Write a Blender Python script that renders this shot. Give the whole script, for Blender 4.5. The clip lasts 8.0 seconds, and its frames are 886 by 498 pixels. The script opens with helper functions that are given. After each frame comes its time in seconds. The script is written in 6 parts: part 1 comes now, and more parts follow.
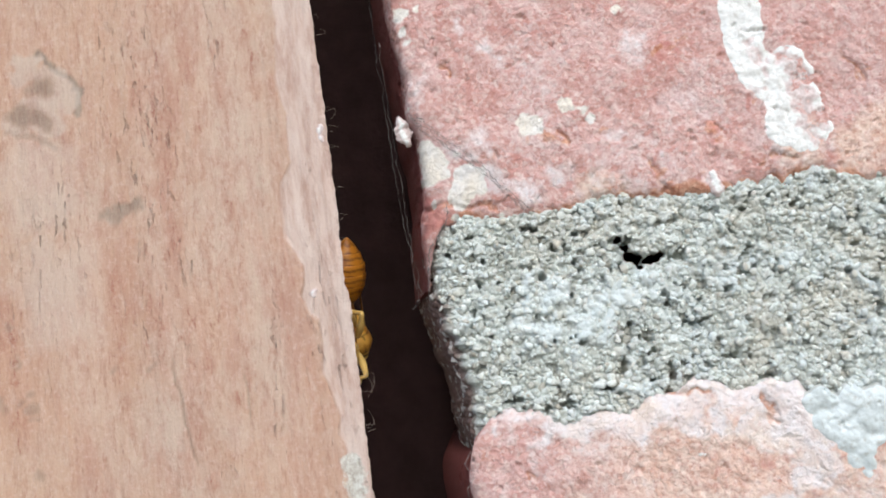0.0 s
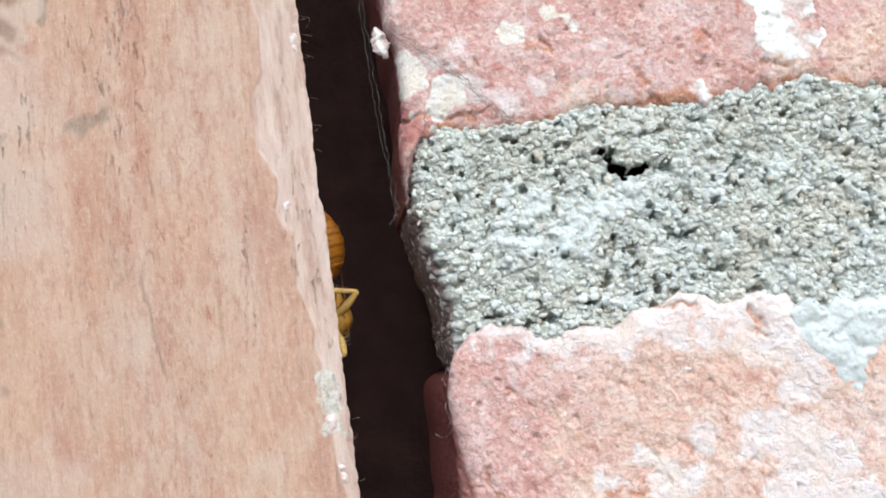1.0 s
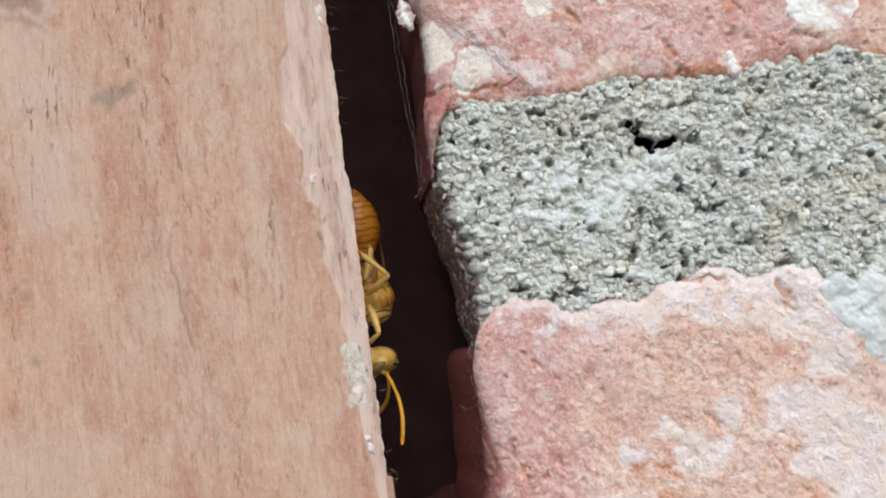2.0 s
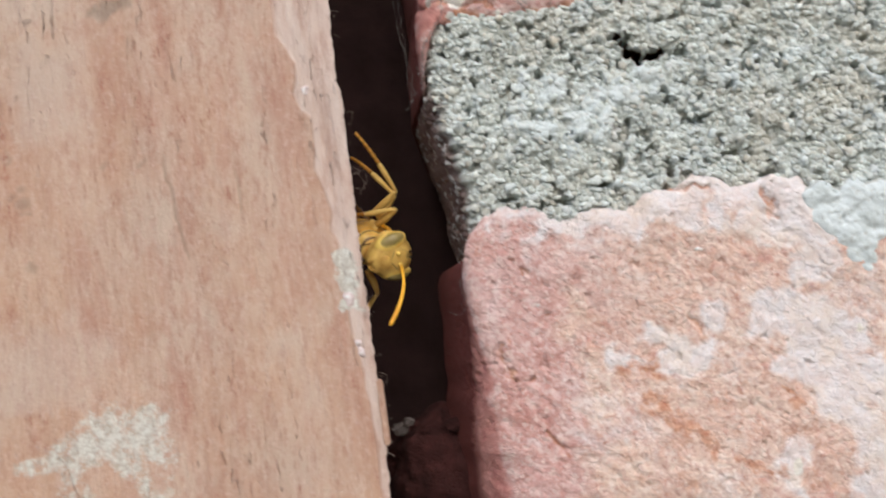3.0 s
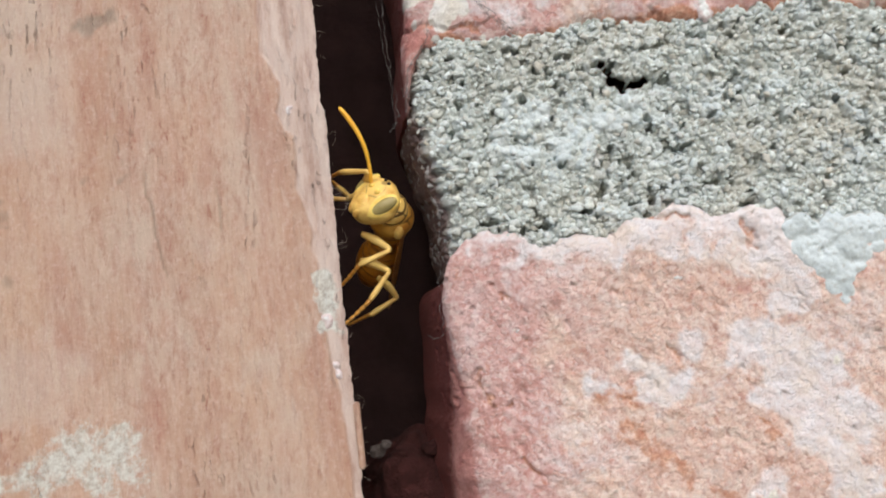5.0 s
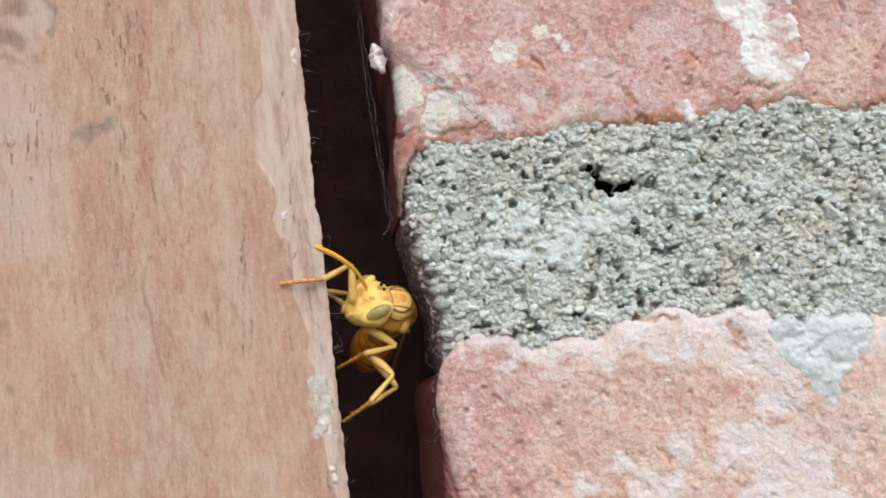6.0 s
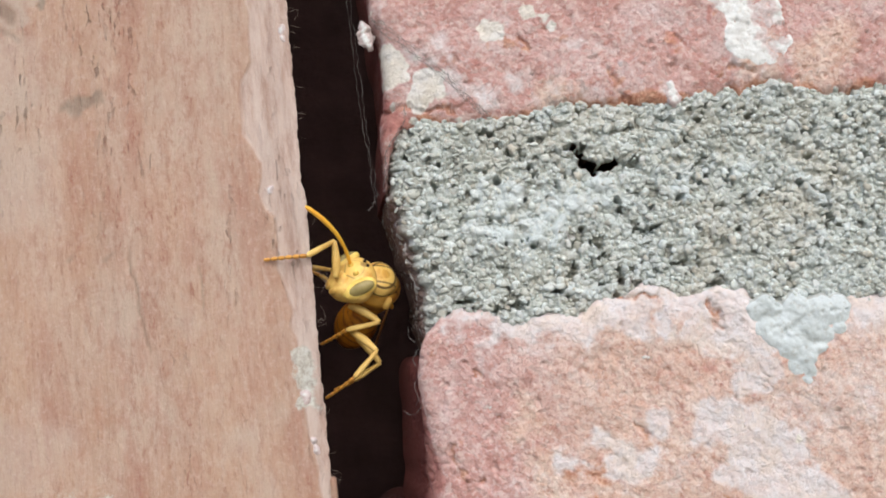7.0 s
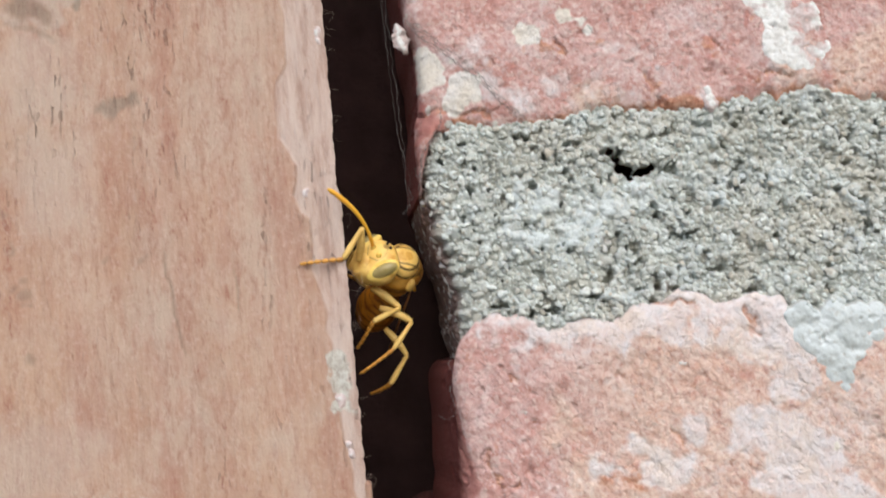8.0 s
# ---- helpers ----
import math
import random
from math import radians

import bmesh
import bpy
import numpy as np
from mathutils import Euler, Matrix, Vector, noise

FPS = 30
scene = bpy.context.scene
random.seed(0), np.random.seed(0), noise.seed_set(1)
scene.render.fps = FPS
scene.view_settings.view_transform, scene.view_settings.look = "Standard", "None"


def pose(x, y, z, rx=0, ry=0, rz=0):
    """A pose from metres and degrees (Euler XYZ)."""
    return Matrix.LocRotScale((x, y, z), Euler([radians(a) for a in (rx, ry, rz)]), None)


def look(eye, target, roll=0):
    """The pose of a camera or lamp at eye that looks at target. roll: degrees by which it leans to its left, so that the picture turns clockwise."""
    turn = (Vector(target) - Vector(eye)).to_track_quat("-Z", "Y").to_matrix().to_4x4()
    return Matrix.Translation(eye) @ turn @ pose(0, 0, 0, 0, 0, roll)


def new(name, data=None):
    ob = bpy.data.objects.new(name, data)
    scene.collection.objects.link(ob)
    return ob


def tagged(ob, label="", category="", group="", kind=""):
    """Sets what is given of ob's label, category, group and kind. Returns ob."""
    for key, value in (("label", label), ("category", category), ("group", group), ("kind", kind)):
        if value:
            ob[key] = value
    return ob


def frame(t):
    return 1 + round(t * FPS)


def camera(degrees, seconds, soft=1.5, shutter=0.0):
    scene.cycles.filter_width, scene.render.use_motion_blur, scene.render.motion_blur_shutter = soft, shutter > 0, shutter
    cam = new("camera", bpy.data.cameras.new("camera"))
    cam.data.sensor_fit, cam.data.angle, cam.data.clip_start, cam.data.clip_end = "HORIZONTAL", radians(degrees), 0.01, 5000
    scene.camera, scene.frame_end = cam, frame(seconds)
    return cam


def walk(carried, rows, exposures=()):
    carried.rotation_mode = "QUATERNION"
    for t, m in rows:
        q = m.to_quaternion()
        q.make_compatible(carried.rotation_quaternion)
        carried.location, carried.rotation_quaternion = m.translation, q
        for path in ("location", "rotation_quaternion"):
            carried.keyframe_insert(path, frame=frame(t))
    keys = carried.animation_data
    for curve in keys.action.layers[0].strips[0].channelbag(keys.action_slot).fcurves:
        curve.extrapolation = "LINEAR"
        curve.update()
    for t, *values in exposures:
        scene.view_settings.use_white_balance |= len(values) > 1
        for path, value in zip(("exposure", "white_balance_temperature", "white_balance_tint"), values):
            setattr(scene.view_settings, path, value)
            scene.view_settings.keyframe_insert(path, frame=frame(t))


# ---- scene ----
# ---- camera and its path ----
cam = camera(60, 8.0, soft=1.8, shutter=0.5)
walk(cam, [
    (0, pose(-0.000953, -0.044569, 0.005053, 99.280, 8.339, 2.452)),
    (0.3, pose(-0.001430, -0.044013, 0.004519, 99.289, 8.419, 2.546)),
    (0.5, pose(-0.001585, -0.043637, 0.003373, 98.797, 8.277, 2.715)),
    (0.8, pose(-0.001606, -0.042767, 0.001240, 98.400, 8.526, 2.635)),
    (1, pose(-0.000382, -0.042440, 0.001069, 98.127, 8.425, 2.412)),
    (1.2, pose(-0.001361, -0.042587, 0.001130, 98.245, 8.192, 2.966)),
    (2.3, pose(-0.000946, -0.042303, -0.000304, 96.667, 8.147, 3.324)),
    (2.5, pose(-0.000661, -0.042465, -0.000858, 96.539, 8.129, 3.151)),
    (2.7, pose(-0.001513, -0.042797, -0.000847, 96.335, 8.188, 3.353)),
    (2.9, pose(-0.002019, -0.042773, -0.003356, 96.105, 7.929, 3.514)),
    (3, pose(-0.001196, -0.042577, -0.003937, 96.177, 7.944, 3.380)),
    (3.2, pose(-0.000860, -0.042423, -0.005282, 96.467, 7.942, 3.136)),
    (3.5, pose(-0.000406, -0.043143, -0.001529, 96.230, 8.428, 3.356)),
    (3.7, pose(-0.000479, -0.043312, -0.001953, 96.634, 8.378, 3.488)),
    (4, pose(0.000267, -0.043075, -0.002551, 96.764, 8.156, 3.078)),
    (4.1, pose(-0.000185, -0.042907, -0.003148, 96.295, 7.794, 2.934)),
    (4.2, pose(-0.001401, -0.042680, -0.004083, 96.413, 7.455, 2.998)),
    (5.3, pose(0.000633, -0.042520, -0.002360, 97.422, 6.718, 2.416)),
    (5.5, pose(0.001769, -0.043034, -0.000072, 97.815, 7.207, 2.278)),
    (5.7, pose(0.000960, -0.043399, 0.000570, 97.945, 7.109, 2.419)),
    (6, pose(0.000470, -0.043994, 0.001497, 97.999, 7.340, 2.544)),
    (6.2, pose(0.001009, -0.043769, 0.000410, 97.755, 6.922, 2.391)),
    (6.5, pose(0.000357, -0.043879, -0.000142, 97.480, 6.829, 2.352)),
    (6.8, pose(0.001186, -0.044285, 0.000397, 97.431, 6.674, 2.538)),
    (7, pose(0.001238, -0.044306, 0.000334, 97.481, 6.549, 2.347)),
    (7.3, pose(-0.000157, -0.044639, 0.000858, 97.806, 6.339, 2.453)),
    (7.5, pose(-0.001067, -0.044268, -0.000714, 97.235, 5.943, 2.532)),
    (7.8, pose(-0.000627, -0.043991, -0.000362, 97.576, 6.024, 2.186)),
    (8, pose(-0.000676, -0.044279, 0.000783, 97.507, 6.155, 2.455)),
], exposures=[(0, 0.46, 6250, 9), (0.5, 0.54, 6250, 9), (1.0, 0.63, 6200, 8), (1.3, 0.57, 6250, 9), (2.3, 0.25, 6550, 11), (4.2, 0.27, 6550, 11), (5.3, 0.27, 6500, 10), (8, 0.25, 6550, 11)])

# ---- world and sun ----
SUN_ELEVATION, SUN_TURN = 43.0, 168.0
world = bpy.data.worlds.new("overcast_sky")
scene.world = world
world.use_nodes = True
sky = world.node_tree.nodes.new("ShaderNodeTexSky")
sky.sky_type, sky.sun_disc = "NISHITA", False
sky.sun_elevation, sky.sun_rotation = radians(SUN_ELEVATION), radians(SUN_TURN)
sky.dust_density = 2.4
backg = world.node_tree.nodes["Background"]
backg.inputs["Strength"].default_value = 0.15
world.node_tree.links.new(sky.outputs[0], backg.inputs["Color"])
sun = new("sun", bpy.data.lights.new("sun", "SUN"))
sun.data.energy, sun.data.angle, sun.data.color = 1.45, radians(85), (1.0, 0.955, 0.885)
sun.matrix_world = look((0.22, -1.0, 0.95), (0, 0, 0))

MM = 0.001


# ---- numeric noise, in millimetres ----
def lattice(ix, iz, seed):
    h = (ix.astype(np.int64) * 374761393 + iz.astype(np.int64) * 668265263 + seed * 974711) & 0xFFFFFFFF
    h = ((h ^ (h >> 13)) * 1274126177) & 0xFFFFFFFF
    return ((h ^ (h >> 16)) & 0xFFFF) / 65535.0


def grainy(x, z, size, seed=0):
    """Smooth value noise from -1 to 1 with features of that size."""
    x, z = np.asarray(x, float) / size, np.asarray(z, float) / size
    ix, iz = np.floor(x), np.floor(z)
    fx, fz = x - ix, z - iz
    fx, fz = fx * fx * (3 - 2 * fx), fz * fz * (3 - 2 * fz)
    a, b = lattice(ix, iz, seed), lattice(ix + 1, iz, seed)
    c, d = lattice(ix, iz + 1, seed), lattice(ix + 1, iz + 1, seed)
    return 2 * ((a * (1 - fx) + b * fx) * (1 - fz) + (c * (1 - fx) + d * fx) * fz) - 1


def layered(x, z, size, seed=0, octaves=4):
    return sum(grainy(x, z, size / 2**k, seed + 17 * k) / 2**k for k in range(octaves))


def smooth(a, b, v):
    t = np.clip((v - a) / (b - a), 0, 1)
    return t * t * (3 - 2 * t)


def blobs(x, z, spots, rough=0.25, size=0.8, seed=3):
    """Signed reach into a union of round spots (x, z, radius), with an uneven rim; positive inside."""
    wx, wz = x + rough * layered(x, z, size, seed), z + rough * layered(x, z, size, seed + 50)
    best = np.full(np.shape(x), -99.0)
    for cx, cz, r in spots:
        best = np.maximum(best, r - np.hypot(wx - cx, wz - cz))
    return best


def crumbled(x, z, size, seed):
    """Cells of a broken surface: how far inside its cell a point lies (0 on a joint), and a chance value per cell."""
    x, z = x / size + 0.25 * grainy(x, z, size * 0.8, seed + 7), z / size + 0.25 * grainy(x, z, size * 0.8, seed + 8)
    ix, iz = np.floor(x), np.floor(z)
    near, next_near, pick = np.full(x.shape, 9.0), np.full(x.shape, 9.0), np.zeros(x.shape)
    for dx in (-1, 0, 1):
        for dz in (-1, 0, 1):
            cx, cz = ix + dx, iz + dz
            d = np.hypot(cx + lattice(cx, cz, seed) - x, cz + lattice(cx, cz, seed + 1) - z)
            closer = d < near
            next_near = np.where(closer, near, np.minimum(next_near, d))
            pick = np.where(closer, lattice(cx, cz, seed + 2), pick)
            near = np.minimum(near, d)
    return next_near - near, pick


def lines(*runs):
    """Grid lines from runs of (start, end, step)."""
    out = [np.arange(a, b - 1e-9, s) for a, b, s in runs] + [np.array([runs[-1][1]])]
    return np.concatenate(out)


# ---- meshes ----
def sheet_mesh(name, V, marks=None, back=None, gaps=None):
    """A grid of points (rows, columns, 3) in millimetres as a smooth mesh, with float marks per point.
    With back given, its rim runs back to that depth and is closed there."""
    if back is not None:
        V = np.pad(V, ((1, 1), (1, 1), (0, 0)), mode="edge")
        V[[0, -1], :, 1] = back
        V[:, [0, -1], 1] = back
        marks = {k: np.pad(v, 1, mode="edge") for k, v in (marks or {}).items()}
        gaps = None if gaps is None else np.pad(gaps, 1)
    n, m, _ = V.shape
    idx = np.arange(n * m).reshape(n, m)
    quads = np.stack([idx[:-1, :-1], idx[:-1, 1:], idx[1:, 1:], idx[1:, :-1]], -1).reshape(-1, 4)
    if gaps is not None:
        quads = quads[~(gaps[:-1, :-1] & gaps[1:, 1:]).ravel()]
    me = bpy.data.meshes.new(name)
    verts = V.reshape(-1, 3) * MM
    faces = quads.tolist()
    if back is not None:
        faces.append([int(i) for i in np.concatenate([idx[0, :], idx[1:, -1], idx[-1, -2::-1], idx[-2:0:-1, 0]])][::-1])
    me.from_pydata(verts.tolist(), [], faces)
    me.polygons.foreach_set("use_smooth", [True] * len(me.polygons))
    for key, value in (marks or {}).items():
        at = me.attributes.new(key, "FLOAT", "POINT")
        at.data.foreach_set("value", np.ascontiguousarray(value, dtype=np.float32).ravel())
    me.update()
    return me


def part(name, data, material, parent=None, label="", kind=""):
    """Links a mesh or a bmesh as one object under a thing or a part."""
    if isinstance(data, bmesh.types.BMesh):
        me = bpy.data.meshes.new(name)
        data.to_mesh(me)
        data.free()
        data = me
    if material is not None and not data.materials:
        data.materials.append(material)
    ob = new(name, data)
    ob.parent = parent
    return tagged(ob, label=label, kind=kind)


def box_bm(x0, x1, y0, y1, z0, z1, bevel=0.0):
    bm = bmesh.new()
    bmesh.ops.create_cube(bm, size=1)
    for v in bm.verts:
        v.co = Vector(((x0 + x1) / 2 + v.co.x * (x1 - x0), (y0 + y1) / 2 + v.co.y * (y1 - y0), (z0 + z1) / 2 + v.co.z * (z1 - z0))) * MM
    if bevel:
        bmesh.ops.bevel(bm, geom=list(bm.edges), offset=bevel * MM, segments=2, affect="EDGES")
    return bm


def tube_mesh(name, points, radii, sides=8):
    """A tapering rounded tube through points in millimetres."""
    pts = [Vector(p) for p in points]
    rings, faces = [], []
    for i, p in enumerate(pts):
        d = (pts[min(i + 1, len(pts) - 1)] - pts[max(i - 1, 0)]).normalized()
        side = d.orthogonal().normalized()
        up = d.cross(side)
        if i:
            q = rings[-1][1]
            side = (q - d * q.dot(d)).normalized()
            up = d.cross(side)
        rings.append((p, side, up, radii[i]))
    verts = []
    for p, side, up, r in rings:
        for k in range(sides):
            a = 2 * math.pi * k / sides
            verts.append((p + (side * math.cos(a) + up * math.sin(a)) * r) * MM)
    for i in range(len(rings) - 1):
        for k in range(sides):
            a, b = i * sides + k, i * sides + (k + 1) % sides
            faces.append((a, b, b + sides, a + sides))
    faces.append(tuple(range(sides))[::-1])
    faces.append(tuple(range((len(rings) - 1) * sides, len(rings) * sides)))
    me = bpy.data.meshes.new(name)
    me.from_pydata([tuple(v) for v in verts], [], faces)
    me.polygons.foreach_set("use_smooth", [True] * len(me.polygons))
    return me


# ---- materials ----
class Nodes:
    """Short-hand for a node material."""

    def __init__(self, name, roughness=0.85, specular=0.3):
        self.mat = bpy.data.materials.new(name)
        self.mat.use_nodes = True
        self.tree = self.mat.node_tree
        self.bsdf = self.tree.nodes["Principled BSDF"]
        self.bsdf.inputs["Roughness"].default_value = roughness
        self.bsdf.inputs["Specular IOR Level"].default_value = specular
        coord = self.tree.nodes.new("ShaderNodeTexCoord")
        self.where = coord.outputs["Object"]

    def link(self, a, b):
        self.tree.links.new(a, b)

    def stretched(self, sx, sy, sz):
        n = self.tree.nodes.new("ShaderNodeMapping")
        n.inputs["Scale"].default_value = (sx, sy, sz)
        self.link(self.where, n.inputs["Vector"])
        return n.outputs[0]

    def noise(self, per_mm, detail=4, rough=0.6, where=None, distort=0.0):
        n = self.tree.nodes.new("ShaderNodeTexNoise")
        n.inputs["Scale"].default_value = per_mm / MM
        n.inputs["Detail"].default_value = detail
        n.inputs["Roughness"].default_value = rough
        n.inputs["Distortion"].default_value = distort
        self.link(where or self.where, n.inputs["Vector"])
        return n.outputs["Fac"]

    def cells(self, per_mm, out="Distance", where=None):
        n = self.tree.nodes.new("ShaderNodeTexVoronoi")
        n.inputs["Scale"].default_value = per_mm / MM
        self.link(where or self.where, n.inputs["Vector"])
        return n.outputs[out]

    def ramp(self, fac, *stops):
        n = self.tree.nodes.new("ShaderNodeValToRGB")
        r = n.color_ramp
        while len(r.elements) < len(stops):
            r.elements.new(0.5)
        for e, (p, c) in zip(r.elements, stops):
            e.position = p
            e.color = (*(c if isinstance(c, tuple) else (c, c, c)), 1)
        self.link(fac, n.inputs[0])
        return n.outputs[0]

    def mix(self, fac, a, b, how="MIX"):
        n = self.tree.nodes.new("ShaderNodeMix")
        n.data_type, n.blend_type = "RGBA", how
        for socket, v in ((n.inputs[0], fac), (n.inputs[6], a), (n.inputs[7], b)):
            if isinstance(v, (int, float)):
                socket.default_value = v if socket == n.inputs[0] else (v, v, v, 1)
            elif isinstance(v, tuple):
                socket.default_value = (*v, 1)
            else:
                self.link(v, socket)
        return n.outputs[2]

    def math(self, how, a, b=0.0):
        n = self.tree.nodes.new("ShaderNodeMath")
        n.operation = how
        for socket, v in zip(n.inputs, (a, b)):
            if isinstance(v, (int, float)):
                socket.default_value = v
            else:
                self.link(v, socket)
        return n.outputs[0]

    def mark(self, key):
        n = self.tree.nodes.new("ShaderNodeAttribute")
        n.attribute_name = key
        return n.outputs["Fac"]

    def island(self):
        return self.tree.nodes.new("ShaderNodeNewGeometry").outputs["Random Per Island"]

    def bump(self, height, depth_mm, strength=1.0, under=None):
        n = self.tree.nodes.new("ShaderNodeBump")
        n.inputs["Distance"].default_value = depth_mm * MM
        n.inputs["Strength"].default_value = strength
        self.link(height, n.inputs["Height"])
        if under is not None:
            self.link(under, n.inputs["Normal"])
        self.link(n.outputs[0], self.bsdf.inputs["Normal"])
        return n.outputs[0]

    def colour(self, c):
        if isinstance(c, tuple):
            self.bsdf.inputs["Base Color"].default_value = (*c, 1)
        else:
            self.link(c, self.bsdf.inputs["Base Color"])
        return self.mat


def brick_material():
    m = Nodes("sand_faced_brick", 0.9, 0.2)
    tone = m.ramp(m.noise(0.3, 6, 0.7, distort=0.5), (0.34, (0.52, 0.27, 0.235)), (0.45, (0.585, 0.355, 0.32)), (0.55, (0.625, 0.42, 0.39)), (0.66, (0.65, 0.49, 0.47)))
    tone = m.mix(m.ramp(m.mark("peach"), (0.1, 0.0), (0.9, 0.85)), tone, m.ramp(m.noise(0.9, 5, 0.7), (0.35, (0.66, 0.43, 0.32)), (0.62, (0.79, 0.66, 0.56))))
    sand = m.noise(2.6, 5, 0.72, distort=0.5)
    tone = m.mix(m.ramp(sand, (0.50, 0.0), (0.68, 0.42)), tone, (0.72, 0.60, 0.56))
    tone = m.mix(m.ramp(m.noise(3.2, 4, 0.7, distort=0.6), (0.32, 0.5), (0.46, 0.0)), tone, (0.43, 0.18, 0.145))
    tone = m.mix(m.ramp(m.noise(1.3, 4, 0.7, distort=0.8), (0.33, 0.5), (0.45, 0.0)), tone, (0.46, 0.20, 0.165))
    # single sand grains, pale or dark
    grain = m.cells(4.2, "Color")
    tone = m.mix(m.ramp(grain, (0.66, 0.0), (0.78, 0.34)), tone, (0.76, 0.67, 0.62))
    tone = m.mix(m.ramp(grain, (0.22, 0.22), (0.34, 0.0)), tone, (0.43, 0.17, 0.14))
    bare = m.math("ADD", m.mark("bare"), m.math("MULTIPLY", m.math("SUBTRACT", m.noise(1.3, 5, 0.75), 0.5), 0.8))
    tone = m.mix(m.ramp(bare, (0.3, 0.0), (0.85, 0.85)), tone, m.ramp(m.noise(0.9, 5, 0.7), (0.35, (0.46, 0.165, 0.145)), (0.62, (0.60, 0.29, 0.25))))
    # lime bloom, broken up by the sand
    cover = m.math("ADD", m.mark("lime"), m.math("MULTIPLY", m.math("SUBTRACT", m.noise(1.3, 7, 0.75), 0.5), 1.7))
    cover = m.mix(m.ramp(m.mark("bare"), (0.1, 0.0), (0.8, 1.0)), m.ramp(cover, (0.30, 0.0), (0.85, 0.90)), 0.0)
    bloom = m.ramp(m.noise(0.7, 6, 0.75), (0.35, (0.73, 0.63, 0.60)), (0.58, (0.755, 0.735, 0.745)))
    bloom = m.mix(m.ramp(m.noise(0.4, 5, 0.7), (0.48, 0.0), (0.64, 0.5)), bloom, m.mix(m.ramp(m.mark("peach"), (0.1, 0.0), (0.6, 1.0)), bloom, (0.78, 0.66, 0.54)))
    tone = m.mix(cover, tone, bloom)
    stain = m.math("ADD", m.mark("rust"), m.math("MULTIPLY", m.math("SUBTRACT", m.noise(2.2, 5, 0.75), 0.5), 1.2))
    tone = m.mix(m.ramp(stain, (0.3, 0.0), (0.85, 0.85)), tone, m.ramp(sand, (0.35, (0.42, 0.14, 0.07)), (0.62, (0.68, 0.40, 0.27))))
    # thick cream crust with grey specks
    crust = m.math("ADD", m.mark("cream"), m.math("MULTIPLY", m.math("SUBTRACT", m.noise(1.8, 6, 0.75), 0.5), 0.9))
    cream = m.mix(m.ramp(m.noise(3.0, 5, 0.75), (0.33, 0.5), (0.44, 0.0)), m.ramp(m.noise(0.5, 4, 0.6), (0.4, (0.78, 0.745, 0.66)), (0.6, (0.78, 0.78, 0.75))), (0.45, 0.41, 0.37))
    tone = m.mix(m.ramp(crust, (0.42, 0.0), (0.62, 0.95)), tone, cream)
    # dark maroon: painted gap shade on the brick's side, plus the grime spots
    tone = m.mix(m.ramp(m.mark("shade_grime"), (0.1, 0.0), (0.9, 0.95)), tone, (0.13, 0.036, 0.033))
    low = m.bump(m.noise(2.8, 6, 0.75, distort=0.8), 0.13)
    mid = m.bump(m.math("SUBTRACT", 1.0, m.cells(5.2)), 0.03, 1.0, low)
    m.bump(m.noise(6.0, 3, 0.7), 0.07, 1.0, mid)
    return m.colour(tone)


def mortar_material():
    m = Nodes("cement_paste", 0.95, 0.1)
    tone = m.ramp(m.noise(0.4, 6, 0.7), (0.32, (0.41, 0.42, 0.37)), (0.5, (0.51, 0.555, 0.52)), (0.68, (0.58, 0.65, 0.64)))
    tone = m.mix(m.ramp(m.noise(1.6, 5, 0.75), (0.52, 0.0), (0.66, 0.7)), tone, (0.66, 0.715, 0.70))
    tone = m.mix(m.ramp(m.noise(0.22, 4, 0.6, distort=0.8), (0.52, 0.0), (0.64, 0.4)), tone, (0.58, 0.54, 0.45))
    tone = m.mix(m.ramp(m.noise(3.6, 4, 0.7), (0.35, 0.7), (0.45, 0.0)), tone, (0.40, 0.40, 0.35))
    tone = m.mix(m.ramp(m.mark("lime"), (0.2, 0.0), (0.8, 0.8)), tone, m.ramp(m.noise(1.2, 5, 0.75), (0.36, (0.57, 0.65, 0.655)), (0.6, (0.68, 0.755, 0.765))))
    # the gap's shade, painted as dark brown on the joint's side
    tone = m.mix(m.ramp(m.mark("gap_shade"), (0.1, 0.0), (0.9, 0.85)), tone, (0.13, 0.06, 0.052))
    tone = m.mix(m.ramp(m.mark("crumb"), (0.0, 0.5), (0.12, 0.0)), tone, (0.52, 0.49, 0.43))
    tone = m.mix(m.ramp(m.mark("crumb"), (0.8, 0.0), (0.9, 0.5)), tone, (0.68, 0.72, 0.70))
    low = m.bump(m.noise(2.4, 6, 0.75), 0.12)
    m.bump(m.noise(8.0, 3, 0.7), 0.05, 1.0, low)
    return m.colour(tone)


